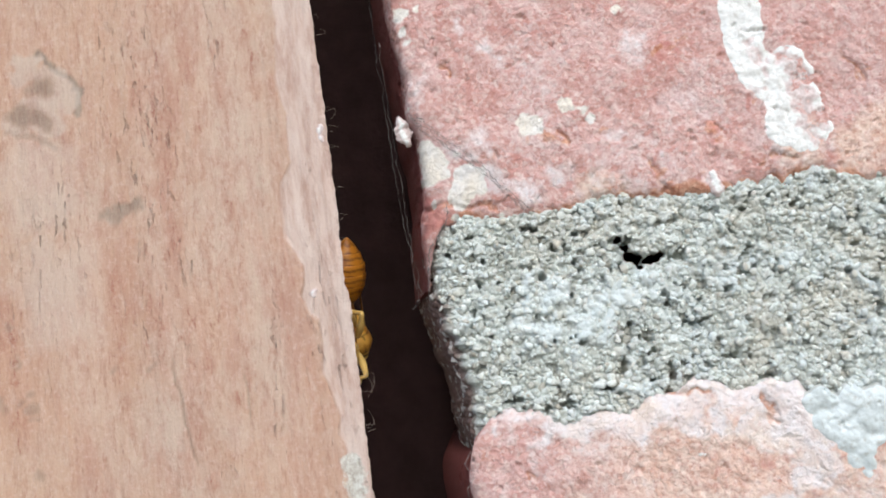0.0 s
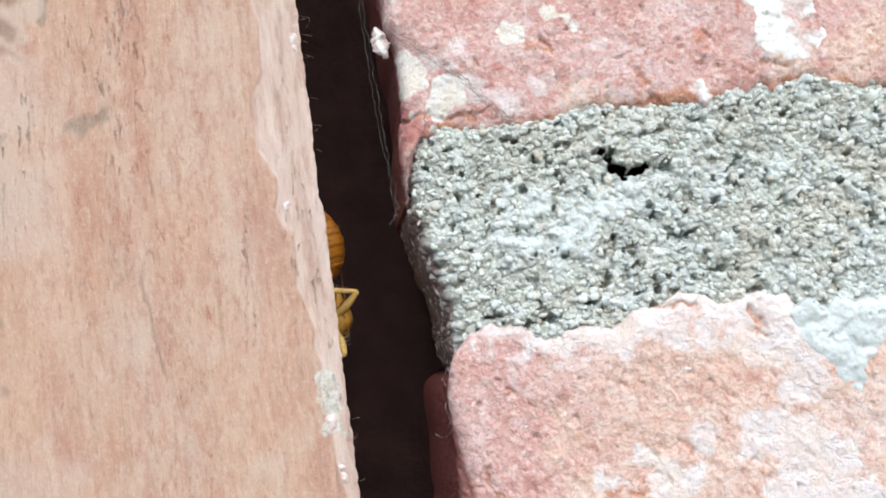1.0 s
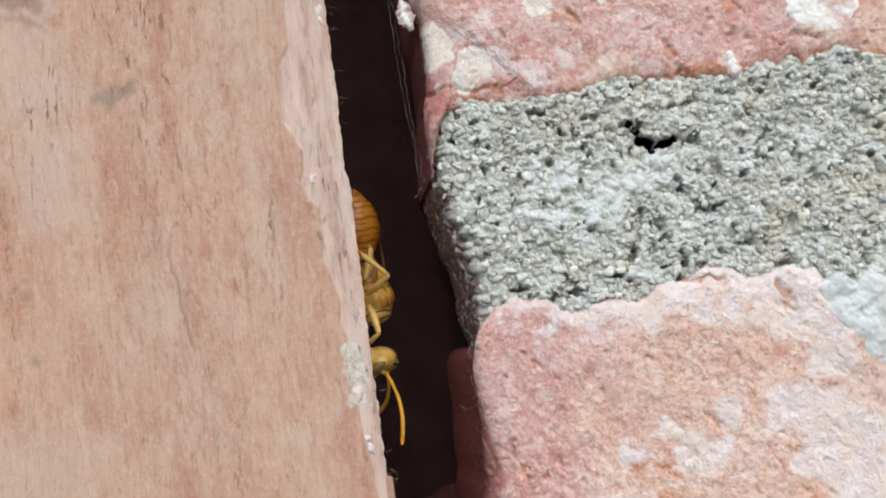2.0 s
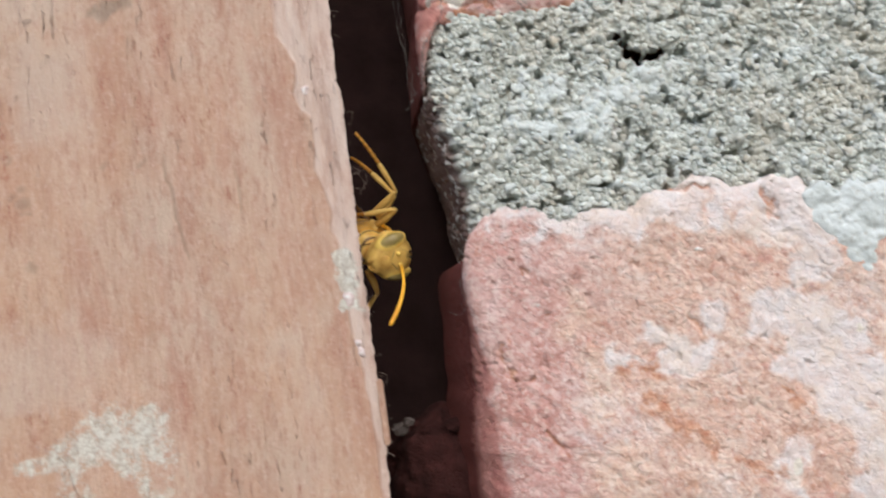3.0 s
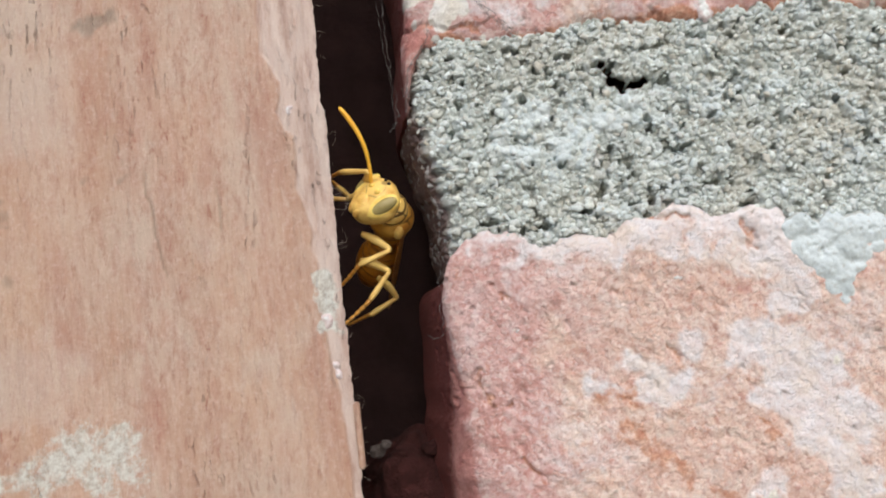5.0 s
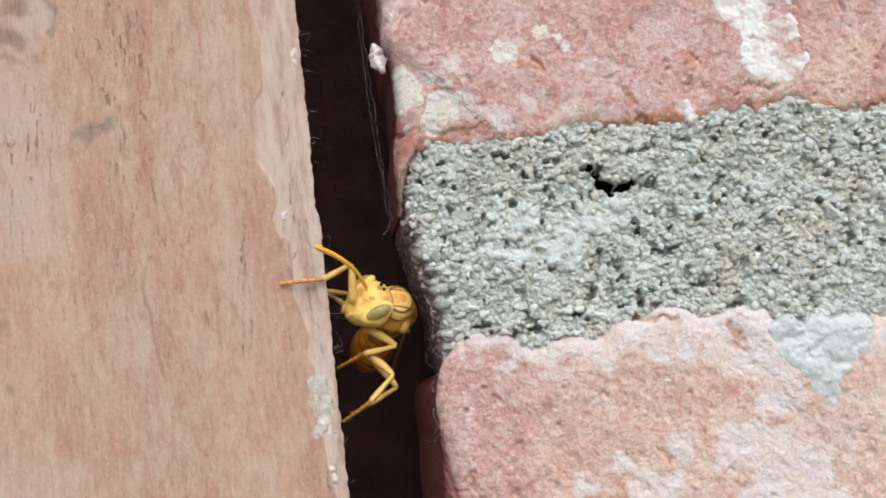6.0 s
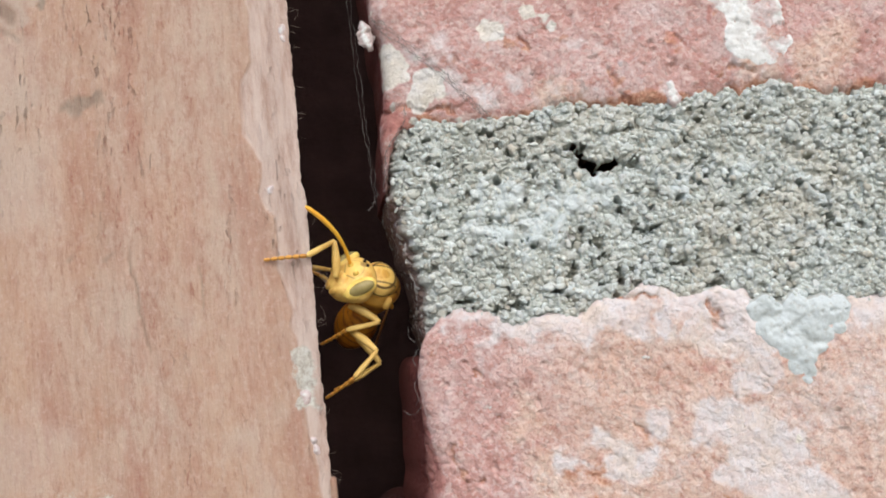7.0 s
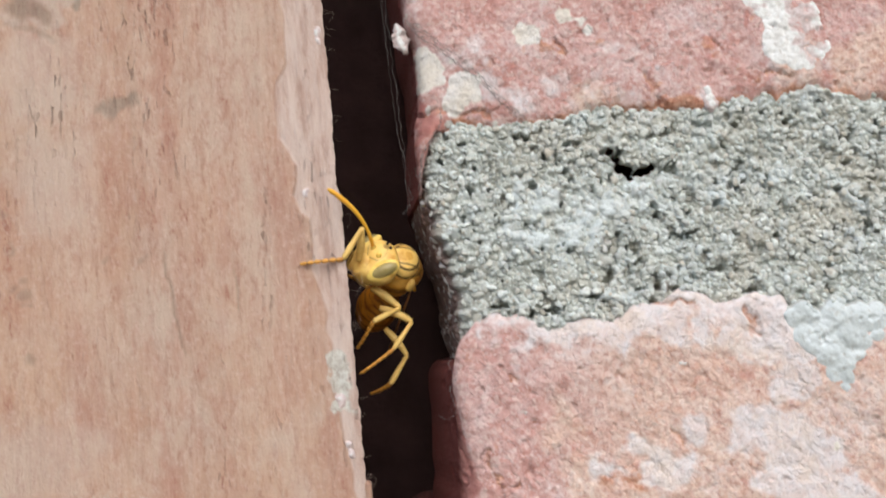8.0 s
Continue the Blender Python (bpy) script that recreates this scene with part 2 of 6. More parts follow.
def grain_material():
    m = Nodes("sand_grain", 0.95, 0.1)
    tone = m.ramp(m.island(), (0.0, (0.38, 0.365, 0.31)), (0.07, (0.60, 0.62, 0.56)), (0.4, (0.69, 0.75, 0.71)), (0.82, (0.735, 0.81, 0.795)), (0.95, (0.58, 0.55, 0.46)), (1.0, (0.70, 0.73, 0.71)))
    tone = m.mix(m.ramp(m.noise(0.22, 4, 0.6, distort=0.8), (0.52, 0.0), (0.66, 0.3)), tone, (0.62, 0.585, 0.50))
    tone = m.mix(m.ramp(m.noise(0.4, 4, 0.6, distort=0.7), (0.5, 0.0), (0.66, 0.7)), tone, (0.60, 0.67, 0.685))
    tone = m.mix(m.ramp(m.noise(2.6, 4, 0.7), (0.36, 0.45), (0.48, 0.0)), tone, (0.50, 0.50, 0.46))
    low = m.bump(m.noise(3.4, 5, 0.72), 0.13)
    m.bump(m.noise(9.0, 3, 0.7), 0.05, 1.0, low)
    return m.colour(tone)


def lime_material():
    m = Nodes("lime_deposit", 0.85, 0.3)
    tone = m.ramp(m.noise(0.8, 5, 0.7), (0.33, (0.66, 0.67, 0.65)), (0.55, (0.76, 0.785, 0.775)), (0.75, (0.81, 0.835, 0.83)))
    tone = m.mix(m.ramp(m.noise(2.6, 5, 0.75), (0.36, 0.6), (0.46, 0.0)), tone, (0.52, 0.49, 0.45))
    bare = m.math("ADD", m.mark("thin"), m.math("MULTIPLY", m.math("SUBTRACT", m.noise(2.0, 6, 0.75), 0.5), 1.0))
    tone = m.mix(m.ramp(bare, (0.1, 0.0), (0.6, 0.92)), tone, m.ramp(m.noise(3.0, 5, 0.75), (0.38, (0.50, 0.39, 0.37)), (0.6, (0.63, 0.55, 0.54))))
    low = m.bump(m.noise(1.6, 5, 0.65), 0.045)
    m.bump(m.noise(6.0, 3, 0.7), 0.05, 1.0, low)
    return m.colour(tone)


def smear_material():
    m = Nodes("smeared_mortar", 0.88, 0.25)
    tone = m.ramp(m.noise(0.6, 6, 0.7), (0.35, (0.45, 0.505, 0.505)), (0.52, (0.55, 0.615, 0.625)), (0.7, (0.63, 0.69, 0.705)))
    tone = m.mix(m.ramp(m.noise(2.8, 5, 0.75), (0.34, 0.7), (0.45, 0.0)), tone, (0.40, 0.41, 0.38))
    # darker grey rim, painted for the thin shadow along the smear's edge
    rim = m.math("ADD", m.mark("thin"), m.math("MULTIPLY", m.math("SUBTRACT", m.noise(2.0, 5, 0.75), 0.5), 0.9))
    tone = m.mix(m.ramp(rim, (0.45, 0.0), (0.95, 0.75)), tone, (0.36, 0.37, 0.34))
    low = m.bump(m.noise(1.4, 5, 0.65), 0.07)
    m.bump(m.noise(6.0, 3, 0.6), 0.03, 1.0, low)
    return m.colour(tone)


def wood_material():
    m = Nodes("weathered_softwood", 0.75, 0.25)
    long = m.stretched(1.0, 1.0, 0.06)
    fine = m.stretched(1.0, 1.0, 0.22)
    tone = m.ramp(m.noise(0.2, 5, 0.6, long), (0.32, (0.40, 0.24, 0.165)), (0.5, (0.465, 0.318, 0.235)), (0.68, (0.50, 0.38, 0.30)))
    tone = m.mix(m.ramp(m.noise(1.0, 5, 0.7, fine), (0.48, 0.0), (0.72, 0.55)), tone, (0.40, 0.19, 0.13))
    tone = m.mix(m.ramp(m.noise(0.14, 5, 0.65), (0.45, 0.0), (0.66, 0.65)), tone, (0.46, 0.375, 0.305))
    tone = m.mix(m.ramp(m.noise(5.0, 4, 0.7, long), (0.45, 0.0), (0.7, 0.35)), tone, (0.54, 0.415, 0.34))
    tone = m.mix(m.ramp(m.noise(1.3, 5, 0.75), (0.56, 0.0), (0.7, 0.4)), tone, (0.53, 0.405, 0.33))
    tone = m.mix(m.ramp(m.noise(0.09, 4, 0.6, m.stretched(1.0, 1.0, 0.4)), (0.46, 0.0), (0.62, 0.35)), tone, (0.52, 0.35, 0.235))
    # reddish blotches and short fibres, gathered in bands
    band = m.ramp(m.noise(0.16, 4, 0.6, long), (0.44, 0.45), (0.60, 1.0))
    band = m.math("MAXIMUM", band, m.math("MULTIPLY", m.mark("streak"), 1.6))
    tone = m.mix(m.math("MULTIPLY", m.mark("streak"), 0.16), tone, (0.37, 0.185, 0.135))
    blotch = m.ramp(m.noise(1.1, 6, 0.75, m.stretched(1.0, 1.0, 0.5), 0.5), (0.50, 0.0), (0.68, 0.5))
    tone = m.mix(m.mix(blotch, 0.0, band), tone, (0.33, 0.145, 0.10))
    fleck = m.ramp(m.noise(3.2, 4, 0.7, m.stretched(1.0, 1.0, 0.33)), (0.57, 0.0), (0.68, 0.7))
    tone = m.mix(m.mix(fleck, 0.0, band), tone, (0.30, 0.135, 0.095))
    chalk = m.ramp(m.noise(1.7, 6, 0.75, m.stretched(1.0, 1.0, 0.45), 0.4), (0.54, 0.0), (0.68, 0.5))
    tone = m.mix(chalk, tone, (0.56, 0.445, 0.37))
    # short dark pores along the grain
    pores = m.ramp(m.noise(4.2, 4, 0.7, fine), (0.585, 0.0), (0.68, 1.0))
    patch = m.ramp(m.noise(0.3, 4, 0.65, fine), (0.47, 0.0), (0.66, 1.0))
    dark = m.mix(pores, 0.0, patch)
    tone = m.mix(m.math("MULTIPLY", dark, 0.34), tone, (0.25, 0.115, 0.08))
    tone = m.mix(m.ramp(m.noise(0.5, 5, 0.7, m.stretched(1.0, 1.0, 0.3)), (0.54, 0.0), (0.68, 0.55)), tone, (0.37, 0.19, 0.14))
    tone = m.mix(m.ramp(m.noise(3.4, 5, 0.78), (0.52, 0.0), (0.66, 0.5)), tone, (0.57, 0.43, 0.36))
    tone = m.mix(m.ramp(m.noise(2.8, 5, 0.78, fine), (0.34, 0.5), (0.45, 0.0)), tone, (0.32, 0.155, 0.11))
    tone = m.mix(m.ramp(m.noise(2.2, 4, 0.7, m.stretched(1.0, 1.0, 0.4)), (0.60, 0.0), (0.72, 0.55)), tone, (0.33, 0.15, 0.105))
    tone = m.mix(m.math("MULTIPLY", m.mark("worn"), 0.92), tone, m.ramp(m.noise(1.1, 6, 0.7, fine), (0.34, (0.40, 0.275, 0.225)), (0.50, (0.53, 0.42, 0.365)), (0.72, (0.62, 0.535, 0.48))))
    tone = m.mix(m.ramp(m.mark("grey"), (0.1, 0.0), (1.0, 0.85)), tone, m.ramp(m.noise(1.2, 5, 0.7, fine), (0.36, (0.17, 0.115, 0.085)), (0.62, (0.30, 0.25, 0.20))))
    tone = m.mix(m.ramp(m.mark("pale"), (0.1, 0.0), (1.0, 0.75)), tone, (0.52, 0.45, 0.39))
    film = m.math("ADD", m.mark("lime"), m.math("MULTIPLY", m.math("SUBTRACT", m.noise(1.9, 6, 0.8, m.stretched(1.0, 1.0, 0.75)), 0.5), 2.6))
    tone = m.mix(m.ramp(film, (0.45, 0.0), (1.05, 0.82)), tone, m.ramp(m.noise(2.5, 5, 0.75), (0.38, (0.38, 0.36, 0.31)), (0.58, (0.62, 0.65, 0.60))))
    low = m.bump(m.noise(1.6, 6, 0.75, fine), 0.14)
    mid = m.bump(m.noise(5.0, 3, 0.6), 0.05, 1.0, low)
    inv = m.math("SUBTRACT", 1.0, dark)
    m.bump(inv, 0.09, 1.0, mid)
    return m.colour(tone)


def plain_material(name, colour, roughness=0.9, per_mm=0.3, swing=0.25, bump=0.1):
    m = Nodes(name, roughness, 0.25)
    dark = tuple(c * (1 - swing) for c in colour)
    light = tuple(min(1, c * (1 + swing)) for c in colour)
    m.bump(m.noise(per_mm * 6, 4, 0.65), bump)
    return m.colour(m.ramp(m.noise(per_mm, 5, 0.6), (0.3, dark), (0.7, light)))


BRICK, MORTAR, GRAIN, LIME, SMEAR, WOOD = brick_material(), mortar_material(), grain_material(), lime_material(), smear_material(), wood_material()
# near-black so that the backing's colour carries the gap's shade
BACKING = plain_material("shade_backing", (0.048, 0.026, 0.026))
EARTH = plain_material("bounce_ground", (0.16, 0.14, 0.11), per_mm=0.002, bump=20)
SILK = plain_material("cobweb_silk", (0.22, 0.205, 0.195), 0.6, 1.0)
FIBRE = plain_material("wood_fibre", (0.34, 0.27, 0.23), 0.7, 1.0)
DUST = plain_material("grey_dust", (0.10, 0.085, 0.08), 0.95, 1.0)
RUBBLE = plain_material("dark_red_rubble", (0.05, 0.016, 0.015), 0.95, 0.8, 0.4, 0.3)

# ---- ground and the wall that closes the place ----
# unseen ground, added to bounce light up from below
ground = part("ground", box_bm(-4e5, 4e5, -4e5, 4e5, -1300, -1200), EARTH, label="unseen brown ground added below the wall", kind="structure")
wall = part("wall_brick", box_bm(-2.0, 300, 40, 140, -1200, 900), BRICK, label="old red brick wall with lime-stained weathered mortar joints", kind="structure")
# unseen boxes, added to block light from behind the corner bricks
part("wall_above", box_bm(2, 300, 1, 39, 79, 900), BRICK, label="unseen red brickwork added above the joint", kind="structure")
part("wall_below", box_bm(2, 300, 1, 39, -1200, -68), BRICK, label="unseen red brickwork added below the joint", kind="structure")
part("wall_beside", box_bm(100, 300, 1, 39, -67, 78), BRICK, label="unseen red brickwork added beside the corner bricks", kind="structure")
# added sheet closing the gap at the back, coloured for its shade
part("wall_behind", box_bm(-300, -2.5, 26, 140, -1200, 900), BACKING, label="near-black backing added to darken the gap", kind="structure")
# unseen filler, added so no light enters behind the board
part("wall_left", box_bm(-300, -118, 0, 25, -1200, 900), BACKING, label="unseen dark filler added beside the board", kind="structure")


# ---- brick corner pieces ----
TURN = radians(10)  # how far the side of the corner leans back out of square


def corner(s, z, edge, soft=0.38, turn=TURN):
    """Points and outward normals of the corner at the way s along the profile: front where s > 0, side where s < 0."""
    lap = soft * np.logaddexp(0, -s / soft)
    x = edge + s + lap - np.sin(turn) * np.minimum(lap, 9.0)
    y = np.cos(turn) * lap
    k = 1 / (1 + np.exp(np.clip(s / soft, -60, 60)))
    tx, ty = 1 - (1 - np.sin(turn)) * k, -np.cos(turn) * k
    size = np.hypot(tx, ty)
    return x, y, ty / size, -tx / size


ALONG = lines((-38, -12, 2.0), (-12, -4, 0.25), (-4, 30, 0.085), (30, 34, 0.5), (34, 104, 7.0))


def joint_top(x):
    base = np.interp(x, [-3.4, -2.5, -1.4, -0.0, 2.3, 4.0, 6.0, 7.0, 8.4, 9.4, 10.7, 12.0, 13.3, 14.6, 15.6, 17.3, 18.2, 18.9, 19.7, 21.4, 22.2, 23.8], [10.1, 11.9, 13.7, 13.9, 13.5, 13.3, 13.4, 13.5, 13.9, 13.8, 13.3, 13.4, 13.4, 13.0, 13.2, 13.2, 13.5, 12.8, 13.5, 13.6, 13.1, 12.6])
    return base + 0.12 * grainy(x, x * 0, 0.8, 6) + 0.12 * grainy(x, x * 0, 0.35, 4)


def joint_bottom(x):
    base = np.interp(x, [-3.2, -2.1, -1.6, -0.9, -0.2, 0.7, 2.3, 3.9, 4.9, 6.5, 7.5, 8.8, 10.2, 11.0, 12.0, 13.2, 14.6, 16.4, 17.2, 24.0], [0.2, 1.6, 2.2, 2.5, 2.6, 2.4, 1.7, 1.5, 1.8, 1.4, 2.1, 2.0, 2.8, 2.8, 2.1, 1.8, 2.1, 1.6, 0.7, 0.6])
    return base + 0.10 * grainy(x, x * 0, 0.9, 8) + 0.12 * grainy(x, x * 0, 0.4, 3)


def along(x, z, points, rough=0.12, seed=7):
    """Distance to a wandering line through points."""
    x, z = x + rough * layered(x, z, 0.7, seed), z + rough * layered(x, z, 0.7, seed + 5)
    best = np.full(np.shape(x), 99.0)
    for (ax, az), (bx, bz) in zip(points, points[1:]):
        t = np.clip(((x - ax) * (bx - ax) + (z - az) * (bz - az)) / ((bx - ax) ** 2 + (bz - az) ** 2), 0, 1)
        best = np.minimum(best, np.hypot(x - ax - t * (bx - ax), z - az - t * (bz - az)))
    return best


CRACKS = {
    101: [[(11.2, 16.4), (11.4, 15.2), (11.5, 14.2), (12.2, 13.5)], [(15.6, 15.1), (16.7, 15.0), (17.6, 14.4)], [(18.3, 14.9), (19.6, 14.6)], [(23.6, 20.5), (24.2, 19.4), (24.6, 18.5)], [(-2.0, 15.0), (0.1, 14.5), (1.7, 14.5)], [(19.1, 12.7), (19.6, 13.5)], [(15.4, 17.9), (15.5, 16.7)], [(6.0, 18.3), (6.5, 17.5)], [(-0.3, 23.4), (0.3, 22.8)]],
    202: [[(8.8, 2.3), (10.4, 2.1), (11.8, 2.1)], [(-0.6, -5.1), (-0.6, -6.2), (-0.1, -6.8)], [(0.8, -7.0), (0.8, -8.9)], [(1.4, -10.1), (2.1, -11.4)], [(1.1, -1.0), (1.3, -1.5)], [(1.9, -3.2), (2.2, -3.9)], [(14.9, 1.4), (15.1, -0.1)], [(9.9, -5.1), (10.3, -6.1)]],
}


def cracked(x, z, seed):
    """0 to 1: how deep in a crack of the brick's face, the cracks closing here and there."""
    deep = np.maximum.reduce([smooth(0.26, 0.03, along(x, z, line, 0.3, seed + n)) for n, line in enumerate(CRACKS[seed])])
    return deep * smooth(-0.75, 0.1, layered(x, z, 0.7, seed + 71, 2))


def relief(x, z, seed):
    """How far a brick's face stands proud, in millimetres."""
    fine = 0.055 * layered(x, z, 0.42, seed + 21, 3) - 0.40 * np.maximum(0, layered(x, z, 0.55, seed + 31, 3) - 0.80)
    return 0.15 * layered(x, z, 6.0, seed) + 0.06 * layered(x, z, 1.5, seed + 9) + fine - 0.24 * cracked(x, z, seed)


def brick_face(name, above, edge_at, lime_spots, cream_spots, peach_spots, bare_spots, rust, shade_grime, seed):
    v = lines((0, 22, 0.1), (22, 26, 0.5), (26, 65, 6.5))
    s, v = np.meshgrid(ALONG, v)
    joint = joint_top(np.clip(s - 2.5, -3.4, 40)) if above else joint_bottom(np.clip(s - 2.5, -3.4, 40))
    z = joint + v if above else joint - v
    # the lower corner is worn round further down
    soft = 0.38 if above else np.interp(z, [-14, -10, -6, -3, 2], [0.9, 0.8, 0.65, 0.42, 0.38])
    turn = TURN if above else np.radians(np.interp(z, [-14, -8, -3, 2], [21, 18, 13, 12]))
    x, y, nx, ny = corner(s, z, edge_at(z), soft, turn)
    out = relief(x + 1.2 * y, z, seed) * (1 - 0.75 * smooth(2.0, 6.0, y))
    # chipped arris along the joint
    out -= ((0.7 if above else 0.4) + 0.35 * grainy(x, z, 1.3, seed + 4)) * np.exp(-v / 0.32) * (smooth(-2.2, -0.6, x) if above else 1.0)
    out = np.where(v > 26, out * 0.3, out)
    P = np.stack([x + nx * out, y + ny * out, z], -1)
    lime = np.clip(0.18 + 0.28 * layered(x, z, 5.0, seed + 40), 0, 1)
    lime = np.maximum(lime, (0.75 if above else 1.25) * smooth(-1.0, 0.5, blobs(x, z, lime_spots, 0.8, 1.8, seed)))
    if not above:
        lime = np.maximum(lime + 0.08, (0.85 + 0.25 * smooth(2.0, 10.0, x) + 0.35 * layered(x, z, 2.0, seed + 44)) * smooth(2.2 + 1.3 * smooth(5.0, 13.0, x), 0.2, v))
    if not above:
        lime = lime * (0.3 + 0.7 * smooth(-2.0, 4.0, x + 0.8 * (z - 0.5) * (z > -1.5)))
    # shade of the gap put into the side's colour, deepening away from the front
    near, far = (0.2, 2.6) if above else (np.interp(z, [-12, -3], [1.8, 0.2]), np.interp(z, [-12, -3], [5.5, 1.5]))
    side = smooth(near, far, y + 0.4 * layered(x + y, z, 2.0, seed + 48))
    bare = (0.9 if above else 0.5) * smooth(-0.8, 0.5, blobs(x, z, bare_spots, 1.0, 1.0, seed + 8))
    if not above:
        bare = np.maximum(bare, 0.32 * smooth(5.0, -1.0, x - 0.15 * z + 1.5 * layered(x, z, 2.5, seed + 12)) * smooth(0.6, 2.2, v))
        bare = np.maximum(bare, smooth(0.25, 0.9, y + 0.25 * layered(x, z, 1.0, seed + 9)))
    marks = {"lime": lime * (1 - 0.7 * side) * (1 - bare), "bare": bare, "rust": np.maximum(rust(x, z, v), 0.75 * cracked(x, z, seed)), "cream": smooth(-0.35, 0.45, blobs(x, z, cream_spots, 0.25, 0.9, seed + 3)), "peach": np.maximum(0.0 if above else 0.1 + 0.7 * smooth(1.0, 9.0, x), smooth(-1.5, 1.0, blobs(x, z, peach_spots, 1.2, 2.5, seed + 6))), "shade_grime": np.maximum(side, shade_grime(x, z, v))}
    return sheet_mesh(name, P, marks, back=39.0)


def upper_edge(z):
    return np.interp(z, [12, 12.3, 14.4, 16.4, 19, 21, 30, 80], [-2.9, -2.9, -2.75, -2.3, -2.35, -2.6, -3.0, -3.2]) + 0.12 * grainy(z, z * 0, 1.2, 77)


def lower_edge(z):
    return np.interp(z, [-70, -13, -8, -5, -2, 0.4, 1.2, 2.2], [-1.4, -1.45, -1.75, -1.95, -2.15, -2.2, -2.0, -1.5]) + 0.1 * grainy(z, z * 0, 1.2, 78)


upper_rust = lambda x, z, v: np.maximum(0.95 * smooth(0.75, 0.0, v + 0.4 * layered(x, z, 1.5, 9)) * smooth(-1.7, -0.5, x), smooth(-0.3, 0.5, blobs(x, z, [(5.6, 18.3, 0.47), (6.3, 17.7, 0.44), (4.2, 18.1, 0.24), (8.5, 18.1, 0.20), (12.9, 22.5, 0.48), (13.8, 22.7, 0.33), (14.2, 23.2, 0.24), (15.4, 17.3, 0.40), (15.2, 16.5, 0.30), (17.7, 18.4, 0.30), (1.6, 17.5, 0.20), (11.5, 14.5, 0.36), (12.0, 13.6, 0.33), (16.3, 15.0, 0.26), (17.6, 14.4, 0.30), (18.9, 14.8, 0.29), (19.4, 13.1, 0.26), (14.1, 14.0, 0.23), (-1.2, 14.8, 0.30), (0.4, 14.5, 0.30), (1.4, 14.5, 0.20), (24.6, 18.9, 0.23)], 0.5, 1.0, 12)))
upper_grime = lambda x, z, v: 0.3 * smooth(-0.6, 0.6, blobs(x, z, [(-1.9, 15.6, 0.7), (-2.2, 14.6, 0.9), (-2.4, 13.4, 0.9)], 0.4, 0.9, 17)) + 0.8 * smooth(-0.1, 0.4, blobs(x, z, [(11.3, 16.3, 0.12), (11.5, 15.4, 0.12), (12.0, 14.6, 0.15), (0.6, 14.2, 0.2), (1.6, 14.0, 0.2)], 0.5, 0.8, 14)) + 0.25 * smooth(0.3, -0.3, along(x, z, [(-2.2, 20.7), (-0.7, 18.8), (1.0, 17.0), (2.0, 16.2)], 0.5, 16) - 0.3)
UPPER_LIME = [(2.8, 24.5, 0.55), (3.4, 23.5, 0.31), (1.4, 25.8, 0.28), (-1.7, 22.0, 0.34), (2.0, 15.7, 1.13), (3.5, 14.6, 0.99), (5.8, 15.2, 0.67), (8.8, 13.9, 0.39), (12.0, 15.8, 0.39), (1.8, 16.6, 0.53), (1.0, 18.2, 0.61), (-0.3, 18.7, 0.54), (8.9, 17.8, 0.47), (13.9, 14.7, 0.40), (14.6, 13.9, 0.39), (11.3, 22.4, 0.48), (18.8, 15.4, 0.39), (-3.1, 23.5, 0.21)]
UPPER_CREAM = [(-2.0, 18.5, 0.68), (-1.8, 17.7, 0.95), (-1.9, 16.9, 0.75), (-1.2, 17.0, 0.68), (0.2, 16.1, 0.92), (-0.4, 15.3, 0.67), (0.7, 16.5, 0.68), (0.9, 15.5, 0.47), (4.5, 18.9, 0.68), (4.1, 19.3, 0.41), (5.0, 18.7, 0.40), (7.0, 19.8, 0.54), (6.6, 20.0, 0.34), (8.1, 18.9, 0.44), (7.6, 19.4, 0.30), (10.9, 25.2, 0.35), (-2.2, 26.1, 0.42), (-2.2, 27.2, 0.50), (-2.1, 25.2, 0.35), (-1.2, 27.4, 0.35), (-2.6, 21.4, 0.24), (-0.8, 14.1, 0.40), (0.3, 13.8, 0.30), (-1.9, 15.1, 0.27), (1.8, 13.6, 0.27), (-0.4, 18.0, 0.34)]
UPPER_BARE = [(-2.4, 15.8, 0.54), (-2.1, 14.5, 0.75), (-2.9, 14.7, 0.67), (-3.2, 16.3, 0.41), (-3.3, 13.2, 0.47), (13.4, 22.6, 0.48), (17.4, 18.7, 0.47), (15.4, 17.0, 0.40), (-3.2, 11.8, 0.33)]
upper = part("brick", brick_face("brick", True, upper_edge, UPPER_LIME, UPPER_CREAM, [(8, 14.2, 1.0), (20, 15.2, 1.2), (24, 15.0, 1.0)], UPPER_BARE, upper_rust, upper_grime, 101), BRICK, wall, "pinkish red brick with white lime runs")
